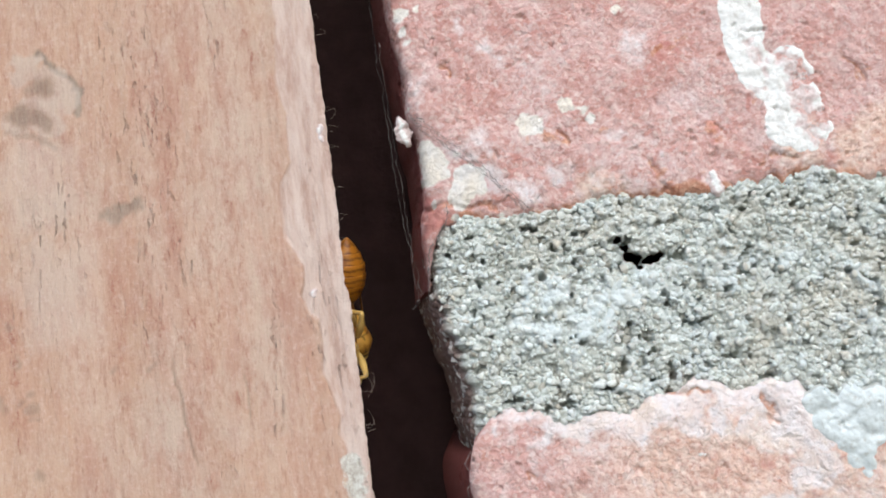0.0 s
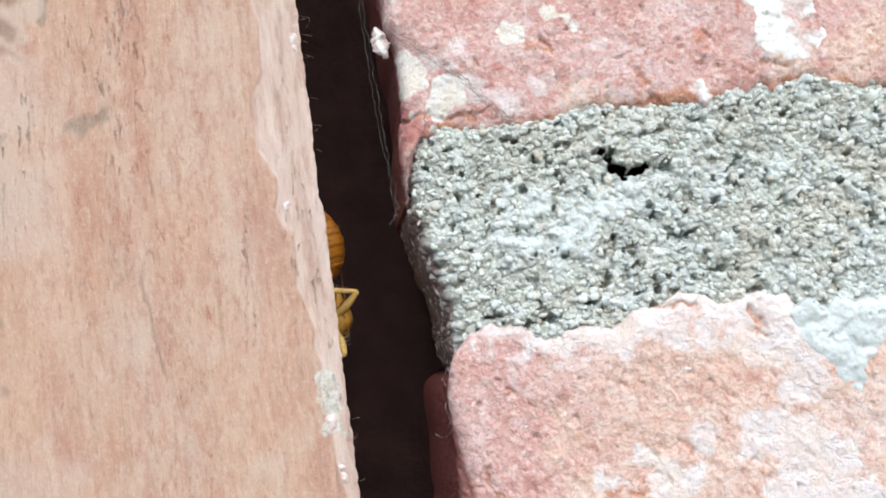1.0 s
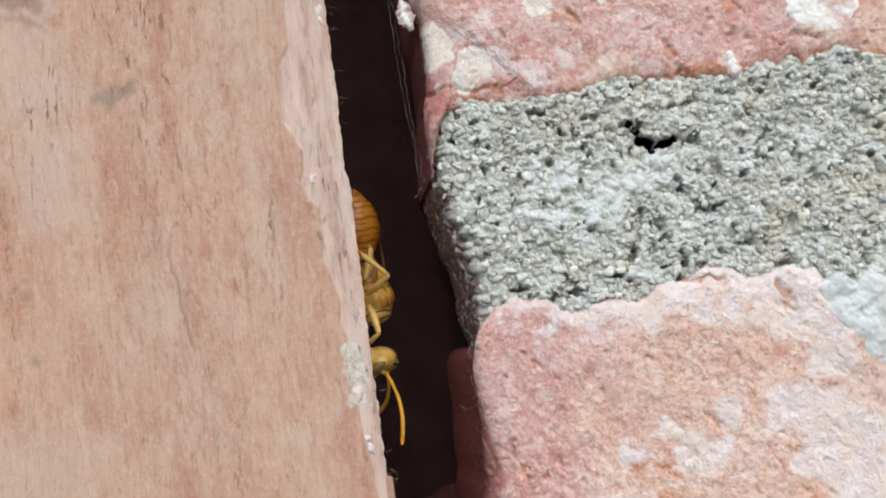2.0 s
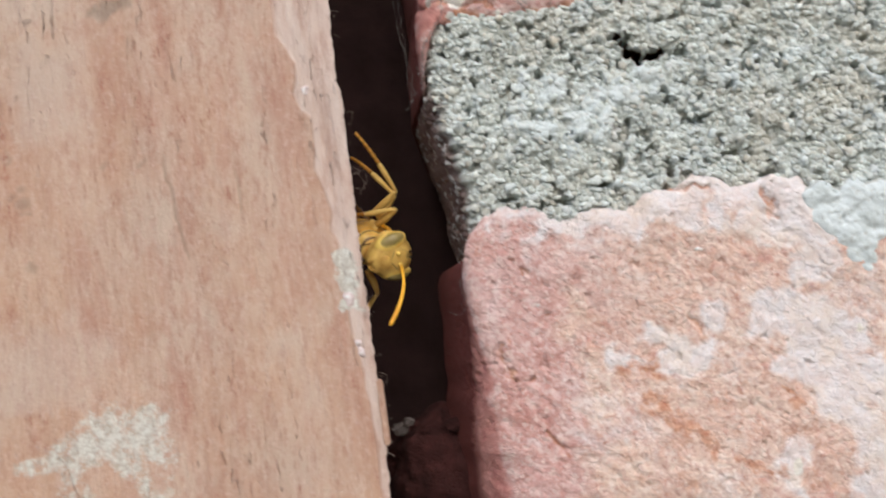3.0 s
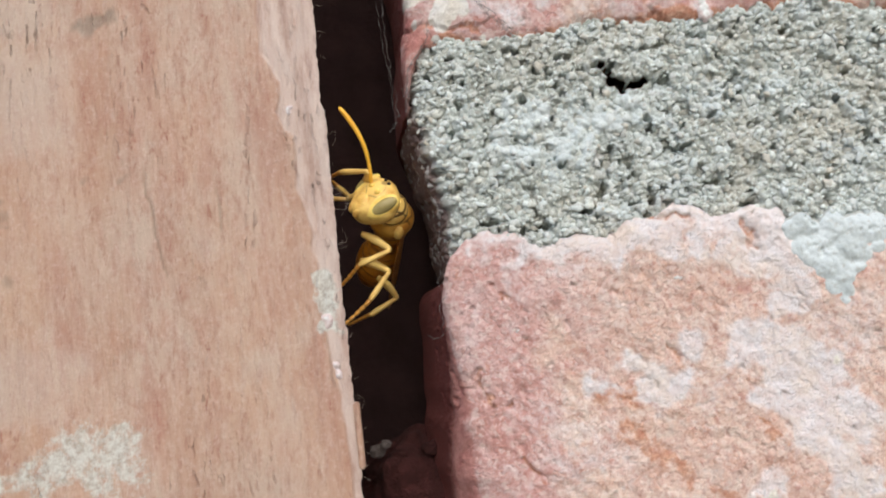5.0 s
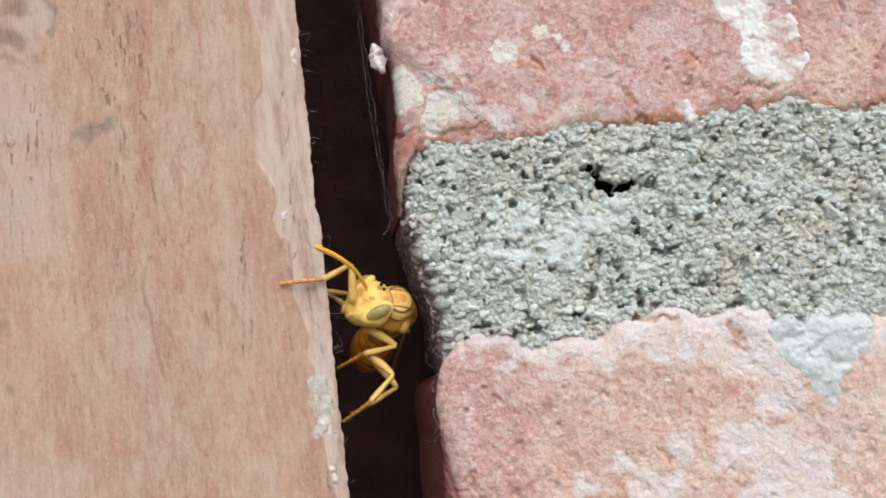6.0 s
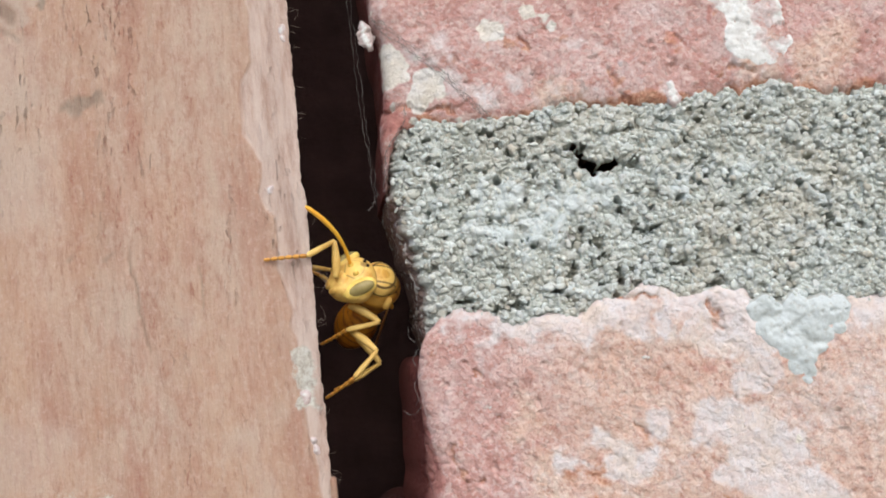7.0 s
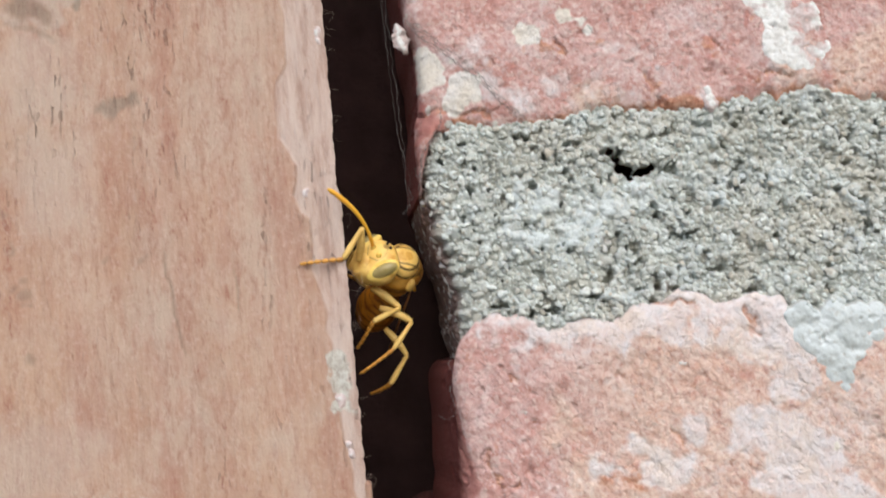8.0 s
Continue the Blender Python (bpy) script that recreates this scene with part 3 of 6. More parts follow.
lower_rust = lambda x, z, v: np.maximum(0.85 * smooth(-0.3, 0.6, blobs(x, z, [(13.2, -1.1, 0.27), (13.6, -1.4, 0.24), (11.1, -2.9, 0.30), (11.6, -3.2, 0.21), (10.0, -5.4, 0.24), (10.3, -6.1, 0.18), (14.9, 1.1, 0.18), (15.1, 0.2, 0.21), (12.2, 1.2, 0.18), (9.8, 2.1, 0.15), (10.9, 2.1, 0.15), (11.6, 2.1, 0.18), (14.9, -3.0, 0.18), (17.2, -8.9, 0.18), (17.3, -9.8, 0.15), (20.9, -2.6, 0.27), (11.7, -8.1, 0.18), (14.8, -14.6, 0.41), (16.0, -14.5, 0.35), (13.5, -13.8, 0.23), (-0.6, -5.3, 0.22), (0.9, -7.4, 0.21), (0.7, -8.8, 0.22), (1.7, -10.5, 0.21), (2.1, -11.2, 0.24), (-1.4, -0.1, 0.29)], 0.5, 1.0, 22)), 0.8 * np.maximum.reduce([smooth(1.3 * w, 0.0, along(x, z, line, 0.5, 26)) for w, line in ((0.75, [(6.7, -9.0), (7.4, -9.8), (8.6, -10.8), (9.9, -12.2)]), (0.6, [(6.0, -7.3), (7.8, -7.9)]), (0.6, [(11.2, -12.6), (12.7, -13.6)]), (0.4, [(14.0, -9.8), (14.9, -10.7)]))]))
# dark maroon spots over the pits and the notch in the side
lower_dark = lambda x, z, v: 0.7 * smooth(-0.1, 0.3, blobs(x, z, [(-0.6, -5.3, 0.12), (-0.5, -6.1, 0.09), (0.7, -8.8, 0.12), (1.7, -10.4, 0.09), (2.1, -3.8, 0.13), (1.1, -1.4, 0.12), (-2.9, -8.3, 0.28)], 0.3, 0.6, 24))
LOWER_LIME = [(15.2, -6.2, 1.34), (13.8, -5.7, 0.78), (16.9, -7.0, 1.34), (15.3, -8.0, 1.23), (16.6, -9.4, 1.23), (18.2, -9.6, 1.00), (16.4, -10.9, 0.77), (17.7, -11.9, 0.92), (18.4, -13.2, 0.81), (19.3, -10.1, 0.88), (17.2, -15.1, 0.70), (13.8, -12.9, 0.42), (13.4, -14.0, 0.44), (15.3, 0.2, 1.21), (14.1, 0.1, 0.80), (17.0, -0.5, 0.72), (16.6, -2.3, 0.61), (16.4, -3.9, 0.48), (0.2, 1.5, 0.56), (8.3, -6.5, 0.72), (9.6, -7.2, 0.73), (10.5, -4.9, 0.49), (5.6, -6.1, 0.36), (1.8, -0.6, 0.46), (2.5, 0.1, 0.44), (4.5, 0.7, 0.55), (7.7, 1.1, 0.63), (9.9, 0.9, 0.62), (12.0, 0.4, 0.43), (-0.4, -10.7, 0.36), (-0.2, -12.9, 0.36)]
LOWER_PEACH = [(18.2, -3.8, 1.49), (19.8, -6.8, 1.46), (13.0, -4.0, 1.21), (11.1, -6.2, 1.51), (8.6, -8.3, 1.82), (4.7, -7.8, 1.85), (11.9, -10.0, 1.79), (5.4, -12.7, 2.12), (18.8, -14.5, 1.15), (9.8, -13.9, 1.76), (3.8, -3.9, 0.92)]
LOWER_BARE = [(-1.5, -0.2, 0.38), (14.9, -15.1, 0.86), (12.2, -15.1, 0.76), (13.5, -1.2, 0.49), (11.2, -3.0, 0.42), (15.0, -2.4, 0.60), (0.8, -8.4, 0.31)]
lower = part("brick", brick_face("brick", False, lower_edge, LOWER_LIME, [(1.7, -3.2, 0.16), (13.9, -13.4, 0.45), (21.5, -14.0, 0.5), (18.5, -6.9, 0.3)], LOWER_PEACH, LOWER_BARE, lower_rust, lower_dark, 202), BRICK, wall, "pale red brick with a rounded worn corner and white bloom")

# ---- mortar joint ----
HOLE = [(8.5, 11.3, 0.16), (8.7, 10.8, 0.27), (8.9, 10.2, 0.33), (9.3, 10.0, 0.33), (9.4, 9.5, 0.16), (10.0, 9.8, 0.23), (10.4, 9.9, 0.26), (10.8, 10.1, 0.20)]
PITS = [(5.7, 10.3, 0.23), (5.8, 9.7, 0.26), (7.7, 9.7, 0.20), (1.3, 3.0, 0.23), (1.5, 2.5, 0.19), (8.6, 5.5, 0.23), (9.2, 5.3, 0.23), (10.4, 7.8, 0.32), (10.7, 7.3, 0.29), (12.5, 7.1, 0.26), (14.4, 8.6, 0.29), (17.7, 7.2, 0.23), (21.8, 9.0, 0.22), (22.4, 9.6, 0.29), (23.0, 4.8, 0.22), (18.8, 11.9, 0.26), (17.4, 12.5, 0.23), (0.3, 6.8, 0.23), (6.4, 3.0, 0.26), (6.8, 2.5, 0.19), (2.7, 2.3, 0.23), (3.5, 3.4, 0.19), (1.2, 11.3, 0.17), (9.4, 4.8, 0.23), (12.8, 5.0, 0.19), (14.8, 5.7, 0.19), (19.9, 3.2, 0.19), (-0.7, 8.3, 0.17)]


def joint_edge(z):
    return np.interp(z, [0, 1.8, 3.8, 5.4, 7.2, 9.6, 11.9, 13.6], [-1.5, -1.7, -1.85, -2.1, -2.6, -3.0, -3.0, -2.8]) + 0.1 * grainy(z, z * 0, 0.9, 55)


PLASTER = [(2.9, 6.7, 0.98), (1.6, 7.4, 0.82), (5.2, 6.6, 0.97), (7.1, 6.4, 0.81), (2.2, 9.0, 0.83), (4.1, 8.4, 1.00), (8.0, 8.0, 1.15), (9.7, 8.3, 0.81), (6.3, 7.8, 0.82), (-1.7, 7.3, 0.65), (7.6, 2.9, 0.80), (8.6, 2.6, 0.64), (13.9, 8.1, 0.81), (17.8, 8.0, 0.64), (21.5, 7.2, 0.79), (19.7, 0.5, 0.94)]


def mortar_depth(x, z):
    """How far the paste of the joint lies behind the brick faces."""
    # crumbs of two sizes parted by thin crevices, some fallen out
    rim_a, pick_a = crumbled(x, z, 0.78, 300)
    rim_b, pick_b = crumbled(x, z, 0.43, 310)
    coarse = smooth(-0.25, 0.35, layered(x, z, 2.6, 66, 2))
    top_a = 0.14 * smooth(0.0, 0.5, rim_a) + 0.16 * (pick_a - 0.5) - 0.3 * (pick_a < 0.03)
    top_b = 0.17 * smooth(0.0, 0.45, rim_b) + 0.23 * (pick_b - 0.5) - 0.35 * (pick_b < 0.06)
    plaster = smooth(-0.5, 0.9, blobs(x, z, PLASTER, 0.9, 1.6, 63))
    top = coarse * top_a + (1 - 0.5 * coarse) * top_b
    back = 0.36 + 0.16 * layered(x, z, 3.0, 61) - top * (1 - 0.75 * plaster) - 0.11 * layered(x, z, 0.36, 67, 3) * (1 - 0.4 * plaster)
    back = back - 0.38 * plaster
    hole = smooth(-0.08, 0.05, blobs(x, z, HOLE, 0.06, 0.4, 65))
    pits = np.maximum(smooth(-0.05, 0.2, blobs(x, z, PITS, 0.2, 0.5, 66)), smooth(0.78, 0.98, layered(x, z, 0.75, 69, 3)))
    return back, hole, pits


def mortar_mesh():
    s, t = np.meshgrid(lines((-38, -12, 2.0), (-12, -3, 0.25), (-3, 31, 0.06), (31, 34, 0.5), (34, 104, 7.0)), lines((0.0, 1.0, 1 / 240)))
    clamp = np.clip(s - 2.5, -3.4, 40)
    lo, hi = joint_bottom(clamp) - 0.6, joint_top(clamp) + 0.6 + 1.6 * smooth(0.0, -2.0, clamp)
    z = lo + (hi - lo) * t
    x, y, nx, ny = corner(s, z, joint_edge(z), 0.8, radians(9))
    back, hole, pits = mortar_depth(x + 1.2 * y, z)
    out = -0.42 - (back + 1.0 * pits - 0.42) * (1 - 0.6 * smooth(-1.0, -3.5, s)) - 0.4 * hole
    rim = np.minimum(z - lo, hi - z)
    out -= 0.8 * np.exp(-rim / 0.2) * smooth(-2.5, -0.8, x)
    P = np.stack([x + nx * out, y + ny * out, z], -1)
    lime = smooth(-0.6, 0.8, blobs(x, z, PLASTER, 0.9, 1.6, 63))
    # painted shade: grows with depth into the gap, its border broken by noise
    gap_shade = smooth(0.2, 1.6, y + 0.6 * layered(x + y, z, 1.5, 59))
    return sheet_mesh("mortar", P, {"lime": lime, "gap_shade": gap_shade, "crumb": crumbled(x + 1.2 * y, z, 0.43, 310)[1]}, back=39.5, gaps=hole > 0.2)


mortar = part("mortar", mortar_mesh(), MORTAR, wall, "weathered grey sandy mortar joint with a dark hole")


def sand_grains(count, lo, hi, seed, rounds):
    """Loose-looking sand grains bedded in the joint, joined."""
    rng = np.random.default_rng(seed)
    bm = bmesh.new()
    bmesh.ops.create_icosphere(bm, subdivisions=rounds, radius=1.0)
    unit = np.array([v.co[:] for v in bm.verts])
    tris = np.array([[v.index for v in f.verts] for f in bm.faces])
    bm.free()
    s = rng.uniform(0.5, 30, count) - 0.9 * rng.uniform(0, 1, count) ** 3
    z = rng.uniform(0.6, 13.9, count)
    clamp = np.clip(s - 2.5, -3.4, 40)
    keep = (z > joint_bottom(clamp) + 0.0) & (z < joint_top(clamp) + 0.05)
    s, z = s[keep], z[keep]
    x, y, nx, ny = corner(s, z, joint_edge(z), 0.8, radians(9))
    back, hole, pits = mortar_depth(x + 1.2 * y, z)
    calm = smooth(-0.3, 0.8, blobs(x, z, PLASTER, 0.9, 1.6, 63))
    keep = (blobs(x, z, HOLE, 0.06, 0.4, 65) < -0.22) & (pits < 0.3) & (back < 0.5) & (rng.uniform(0, 1, len(s)) > 0.85 * calm)
    x, y, z, nx, ny, back = (a[keep] for a in (x, y, z, nx, ny, back))
    n = len(x)
    r = lo + (hi - lo) * rng.uniform(0, 1, n) ** 1.6
    out = -back + r * rng.uniform(-0.7, 0.05, n)
    centre = np.stack([x + nx * out, y + ny * out, z], -1)
    # lumpy rounded pebbles: a few random swellings on each
    lump = np.ones((n, len(unit)))
    for _ in range(4):
        way = rng.standard_normal((n, 3))
        way /= np.linalg.norm(way, axis=1, keepdims=True)
        lump += rng.uniform(-0.55, 0.55, (n, 1)) * np.maximum(0, way @ unit.T) ** 2
    lump *= 1 + 0.2 * rng.standard_normal(lump.shape).clip(-1.8, 1.8)
    shape = unit[None] * lump[..., None] * rng.uniform(0.5, 1.5, (n, 1, 3)) * np.array([1, 0.65, 1]) * r[:, None, None]
    turn = rng.uniform(0, 2 * np.pi, (n, 1))
    c, d = np.cos(turn), np.sin(turn)
    sx, sz = shape[..., 0] * c - shape[..., 2] * d, shape[..., 0] * d + shape[..., 2] * c
    verts = np.stack([sx, shape[..., 1], sz], -1) + centre[:, None]
    faces = tris[None] + (np.arange(n) * len(unit))[:, None, None]
    me = bpy.data.meshes.new("sand_grains")
    me.from_pydata((verts.reshape(-1, 3) * MM).tolist(), [], faces.reshape(-1, 3).tolist())
    me.polygons.foreach_set("use_smooth", [True] * len(me.polygons))
    return me


part("sand_grains", sand_grains(5000, 0.08, 0.21, 1, 2), GRAIN, mortar, "coarse pale sand grains in the joint", "stuff")
part("fine_sand", sand_grains(7000, 0.05, 0.10, 2, 1), GRAIN, mortar, "fine pale sand in the joint", "stuff")


# ---- lime and mortar deposits ----
def deposit(name, spots, high, material, parent, label, rough=0.35, size=0.8, seed=5, face=0.0, slope=0.0, thin=None, step=0.07, over=None, fade=0.22):
    xs = [p[0] for p in spots]
    zs = [p[1] for p in spots]
    r = max(p[2] for p in spots) + 1.0
    x, z = np.meshgrid(np.arange(min(xs) - r, max(xs) + r, step), np.arange(min(zs) - r, max(zs) + r, step))
    d = blobs(x, z, spots, rough, size, seed)
    lump = high * (0.85 + 0.16 * layered(x, z, 1.3, seed + 2, 3)) * smooth(-0.1, 0.5, d) - 0.2 * smooth(0.0, -0.2, d)
    t = smooth(-0.3, 0.6, blobs(x, z, thin, 0.5, 0.8, seed + 7)) if thin else np.zeros_like(x)
    t = np.maximum(t, smooth(fade, -0.08, d))
    bed = relief(x, z, over) if over else 0.0
    P = np.stack([x, face + slope * x - bed - lump + 0.06 * t, z], -1)
    # only the cells that reach above the surface are kept
    n, m = x.shape
    idx = np.arange(n * m).reshape(n, m)
    live = (d > -0.2)
    cell = live[:-1, :-1] & live[:-1, 1:] & live[1:, 1:] & live[1:, :-1]
    quads = np.stack([idx[:-1, :-1], idx[:-1, 1:], idx[1:, 1:], idx[1:, :-1]], -1)[cell]
    used = np.unique(quads)
    remap = np.full(n * m, -1)
    remap[used] = np.arange(len(used))
    me = bpy.data.meshes.new(name)
    me.from_pydata((P.reshape(-1, 3)[used] * MM).tolist(), [], remap[quads].tolist())
    me.polygons.foreach_set("use_smooth", [True] * len(me.polygons))
    at = me.attributes.new("thin", "FLOAT", "POINT")
    at.data.foreach_set("value", np.ascontiguousarray(t.ravel()[used], dtype=np.float32))
    return part(name, me, material, parent, label)


RUN = [(18.6, 26.9, 1.43), (18.3, 25.5, 1.43), (18.1, 24.2, 1.43), (18.1, 23.1, 1.41), (18.0, 22.2, 1.34), (18.0, 21.3, 1.27), (18.2, 20.5, 1.27), (18.5, 19.9, 1.20), (18.9, 19.1, 1.20), (19.4, 20.1, 1.00), (20.3, 20.4, 1.05), (20.7, 19.6, 1.14), (20.2, 18.4, 1.32), (20.9, 18.4, 0.92), (19.4, 17.8, 1.25), (19.1, 16.8, 1.18), (20.8, 17.1, 1.18), (20.7, 16.2, 1.23), (19.4, 15.9, 0.92), (19.8, 15.4, 0.66), (21.6, 16.3, 0.59), (20.6, 15.1, 0.39)]
BARE = [(18.4, 21.8, 0.33), (18.6, 21.0, 0.50), (18.8, 20.2, 0.37), (20.1, 20.8, 0.54), (20.8, 20.0, 0.79), (20.5, 18.9, 0.79), (21.1, 18.1, 0.79), (20.4, 17.6, 0.66), (21.0, 16.7, 0.99), (20.5, 16.4, 0.66), (20.8, 15.7, 0.59), (18.4, 18.7, 0.27)]
deposit("lime_run", RUN, 0.06, LIME, wall, "white lime run down the brick", 0.22, 1.6, 31, thin=BARE, over=101, fade=0.08)
deposit("lime_flake", [(14.5, 14.35, 0.3), (14.57, 14.05, 0.34), (14.62, 13.75, 0.36), (14.7, 13.4, 0.32)], 0.120, LIME, wall, "upright white lime flake above the joint", 0.09, 0.5, 36, over=101)
deposit("lime_flake", [(-3.4, 20.6, 0.26), (-3.35, 20.2, 0.3), (-3.2, 19.8, 0.36), (-3.1, 19.5, 0.26)], 0.110, LIME, wall, "white lime flake on the brick's edge", 0.2, 0.5, 37, face=0.7, over=101)
deposit("lime_flake", [(1.7, -3.3, 0.2)], 0.100, LIME, wall, "tiny white fleck in the brick", 0.09, 0.4, 38, over=202)
deposit("lime_flake", [(10.7, -1.35, 0.24), (10.95, -1.4, 0.2)], 0.100, LIME, wall, "tiny pale fleck in the brick", 0.07, 0.4, 39, over=202)
LEAF = [(17.3, 0.4, 0.56), (17.7, -0.5, 0.62), (18.2, -1.0, 0.80), (18.9, -1.5, 0.94), (19.6, -2.2, 0.83), (19.1, -2.8, 0.56), (19.7, -3.1, 0.44), (19.4, -3.7, 0.28), (20.4, -1.9, 0.49), (20.9, -1.2, 0.50), (20.1, -0.8, 0.81), (18.9, -0.3, 0.69), (18.3, 0.4, 0.50), (21.7, -0.9, 0.43), (19.6, 0.3, 0.85), (20.9, 0.1, 0.85), (22.0, 0.1, 0.75), (17.9, 0.7, 0.60)]
deposit("mortar_smear", LEAF, 0.14, SMEAR, wall, "bluish grey mortar smeared over the brick in a leaf shape", 0.14, 0.9, 40, thin=[(19.4, -3.7, 0.28), (18.6, -3.2, 0.22)], over=202, fade=0.05)

# ---- board ----
FACE, LEAN = -0.035, 0.04
EDGE = -7.55


def board_y(x):
    return FACE + LEAN * x


def strip_at(z):
    return np.interp(z, [-14, -6, 0.05, 1.59, 2.71, 3.65, 4.79, 6.13, 8.06, 9.22, 9.6, 10.65, 11.46, 12.45, 13.38, 14.29, 16.03, 17.57, 18.69, 19.75, 21.89, 23.75, 25.19, 27.77, 32], [-8.0, -8.3, -9.02, -8.89, -9.04, -9.02, -9.2, -9.59, -9.45, -9.48, -9.86, -10.23, -10.04, -9.92, -10.48, -10.88, -10.99, -10.81, -10.11, -10.09, -10.02, -10.33, -10.17, -10.02, -10.02]) + 0.09 * grainy(z, z * 0, 0.9, 91)


KNOT_EYES = [(-24.9, 25.8, 0.69), (-24.5, 25.5, 0.55), (-25.6, 23.8, 0.76), (-24.8, 23.4, 0.62)]
KNOT_RIM = [(-24.5, 27.8), (-23.6, 26.7), (-22.8, 26.0), (-22.4, 25.2), (-22.3, 24.4), (-22.6, 23.8)]


def board_mesh():
    s = lines((-110, -22, 8.0), (-22, -4, 0.12), (-4, 0, 0.07), (0, 1.2, 0.06), (1.2, 9, 0.8))
    z = lines((-1200, -16, 74), (-16, 35, 0.14), (35, 900, 86.5))
    s, z = np.meshgrid(s, z)
    edge = EDGE + 0.07 * layered(z, z * 0, 1.6, 81, 4) + 0.10 * grainy(z, z * 0, 6, 82) + 0.05 * grainy(z, z * 0, 0.3, 83)
    soft = 0.06
    lap = soft * np.logaddexp(0, s / soft)
    under = radians(24)
    x = edge + s - (1 + math.sin(under)) * lap
    y = board_y(np.clip(x, -118, 0)) + math.cos(under) * lap
    flat = smooth(0.4, -0.1, s)
    out = 0.05 * layered(x, z * 0.15, 0.9, 84, 4) + 0.10 * layered(x, z * 0.3, 7.0, 85) + 0.02 * layered(x, z * 0.25, 0.3, 86, 2)
    worn = smooth(-0.06, 0.06, x - strip_at(z)) * flat
    out = out - 0.17 * worn + worn * 0.09 * layered(x, z * 0.2, 0.7, 87, 4) - 0.12 * smooth(-0.5, 0.0, s) * np.abs(layered(x, z, 0.5, 88))
    dent = lambda spots, seed: smooth(-0.3, 0.15, blobs(x, z, spots, 0.35, 0.9, seed))
    knot = smooth(-0.5, 0.4, blobs(x, z, KNOT_EYES, 0.35, 1.0, 92))
    knot_rim = smooth(0.34, 0.04, along(x, z, KNOT_RIM, 0.25, 95)) + 0.5 * smooth(0.3, 0.04, along(x, z, [(-26.7, 23.1), (-25.2, 22.5), (-23.9, 21.7)], 0.2, 99))
    knot_in = dent([(-25.4, 26.9, 0.89), (-23.9, 25.8, 1.17), (-23.3, 24.8, 0.89), (-25.2, 24.3, 1.17), (-24.3, 23.4, 0.96), (-26.1, 23.7, 0.81)], 96)
    groove = dent([(-19.4, 17.6, 0.34), (-19.9, 17.3, 0.47), (-20.4, 17.1, 0.43), (-21.0, 17.0, 0.30), (-21.4, 16.9, 0.20)], 93)
    wander = 0.10 * layered(z, z * 0, 1.5, 98)
    crack = np.maximum(smooth(0.10, 0.02, np.abs(x + 14.05 - wander + 0.04 * (z - 5.5))) * smooth(4.0, 4.4, z) * smooth(7.2, 6.2, z), smooth(0.12, 0.02, np.abs(x + 17.75 - 2.2 * wander + 0.12 * (z - 5))) * smooth(1.6, 2.4, z) * smooth(9.0, 7.5, z))
    brown = dent([(-26.4, 7.4, 0.19), (-26.8, 6.9, 0.19), (-26.1, 6.6, 0.25), (-26.1, 5.9, 0.19), (-27.3, 11.4, 0.26), (-27.0, 9.3, 0.19), (-27.9, 6.9, 0.32), (-19.4, 8.0, 0.16), (-21.5, 8.2, 0.13), (-26.1, 2.7, 0.22)], 94)
    out -= 0.04 * knot + 0.05 * groove + 0.07 * knot_rim + 0.12 * crack
    P = np.stack([x, y - out * np.where(s < 1.2, 1, 0), z], -1)
    streak = np.zeros_like(x)
    for at, wide, high, low in [(-18.8, 0.50, 32.0, 21.1), (-17.6, 0.55, 31.9, 13.4), (-13.6, 0.35, 27.5, 11.5), (-16.7, 0.60, 11.7, 0.3), (-18.5, 0.80, 13.7, 6.8), (-11.8, 0.50, 28.0, 24.0), (-27.0, 0.90, 13.2, 4.3), (-20.9, 0.50, 13.7, 5.9), (-8.7, 0.30, 9.2, 4.8), (-9.2, 0.50, -5.0, -9.5), (-15.5, 0.40, -0.7, -8.0), (-12.7, 0.30, -9.7, -12.6), (-26.3, 0.90, -2.2, -7.7), (-8.0, 0.35, -6.0, -13.8)]:
        d = np.abs(x - at + 0.35 * layered(x * 0.2, z * 0.35, 1.5, 61)) / wide
        streak = np.maximum(streak, smooth(1.6, 0.2, d) * smooth(high + 1.5, high - 1.0, z) * smooth(low - 1.5, low + 1.0, z))
    streak *= 1 - worn
    grey = np.maximum.reduce([0.25 * knot_in, 0.85 * knot, 0.85 * groove, 1.15 * knot_rim, 0.6 * brown, 0.7 * crack])
    pale = np.maximum(0.65 * knot_in, 0.55 * smooth(-1.5, 1.5, blobs(x, z, [(-24.5, 12, 3.0), (-25, 19, 3.0), (-12, -5, 1.5), (-14, 4, 1.0), (-26, -2, 2.5)], 2.0, 4.0, 97)))
    splash = smooth(-0.4, 0.4, blobs(x, z, [(-8.6, 0.8, 0.55), (-8.6, 0.1, 0.71), (-8.6, -0.8, 0.55), (-8.7, -1.5, 0.39), (-8.4, -1.8, 0.25)], 0.3, 0.6, 41))
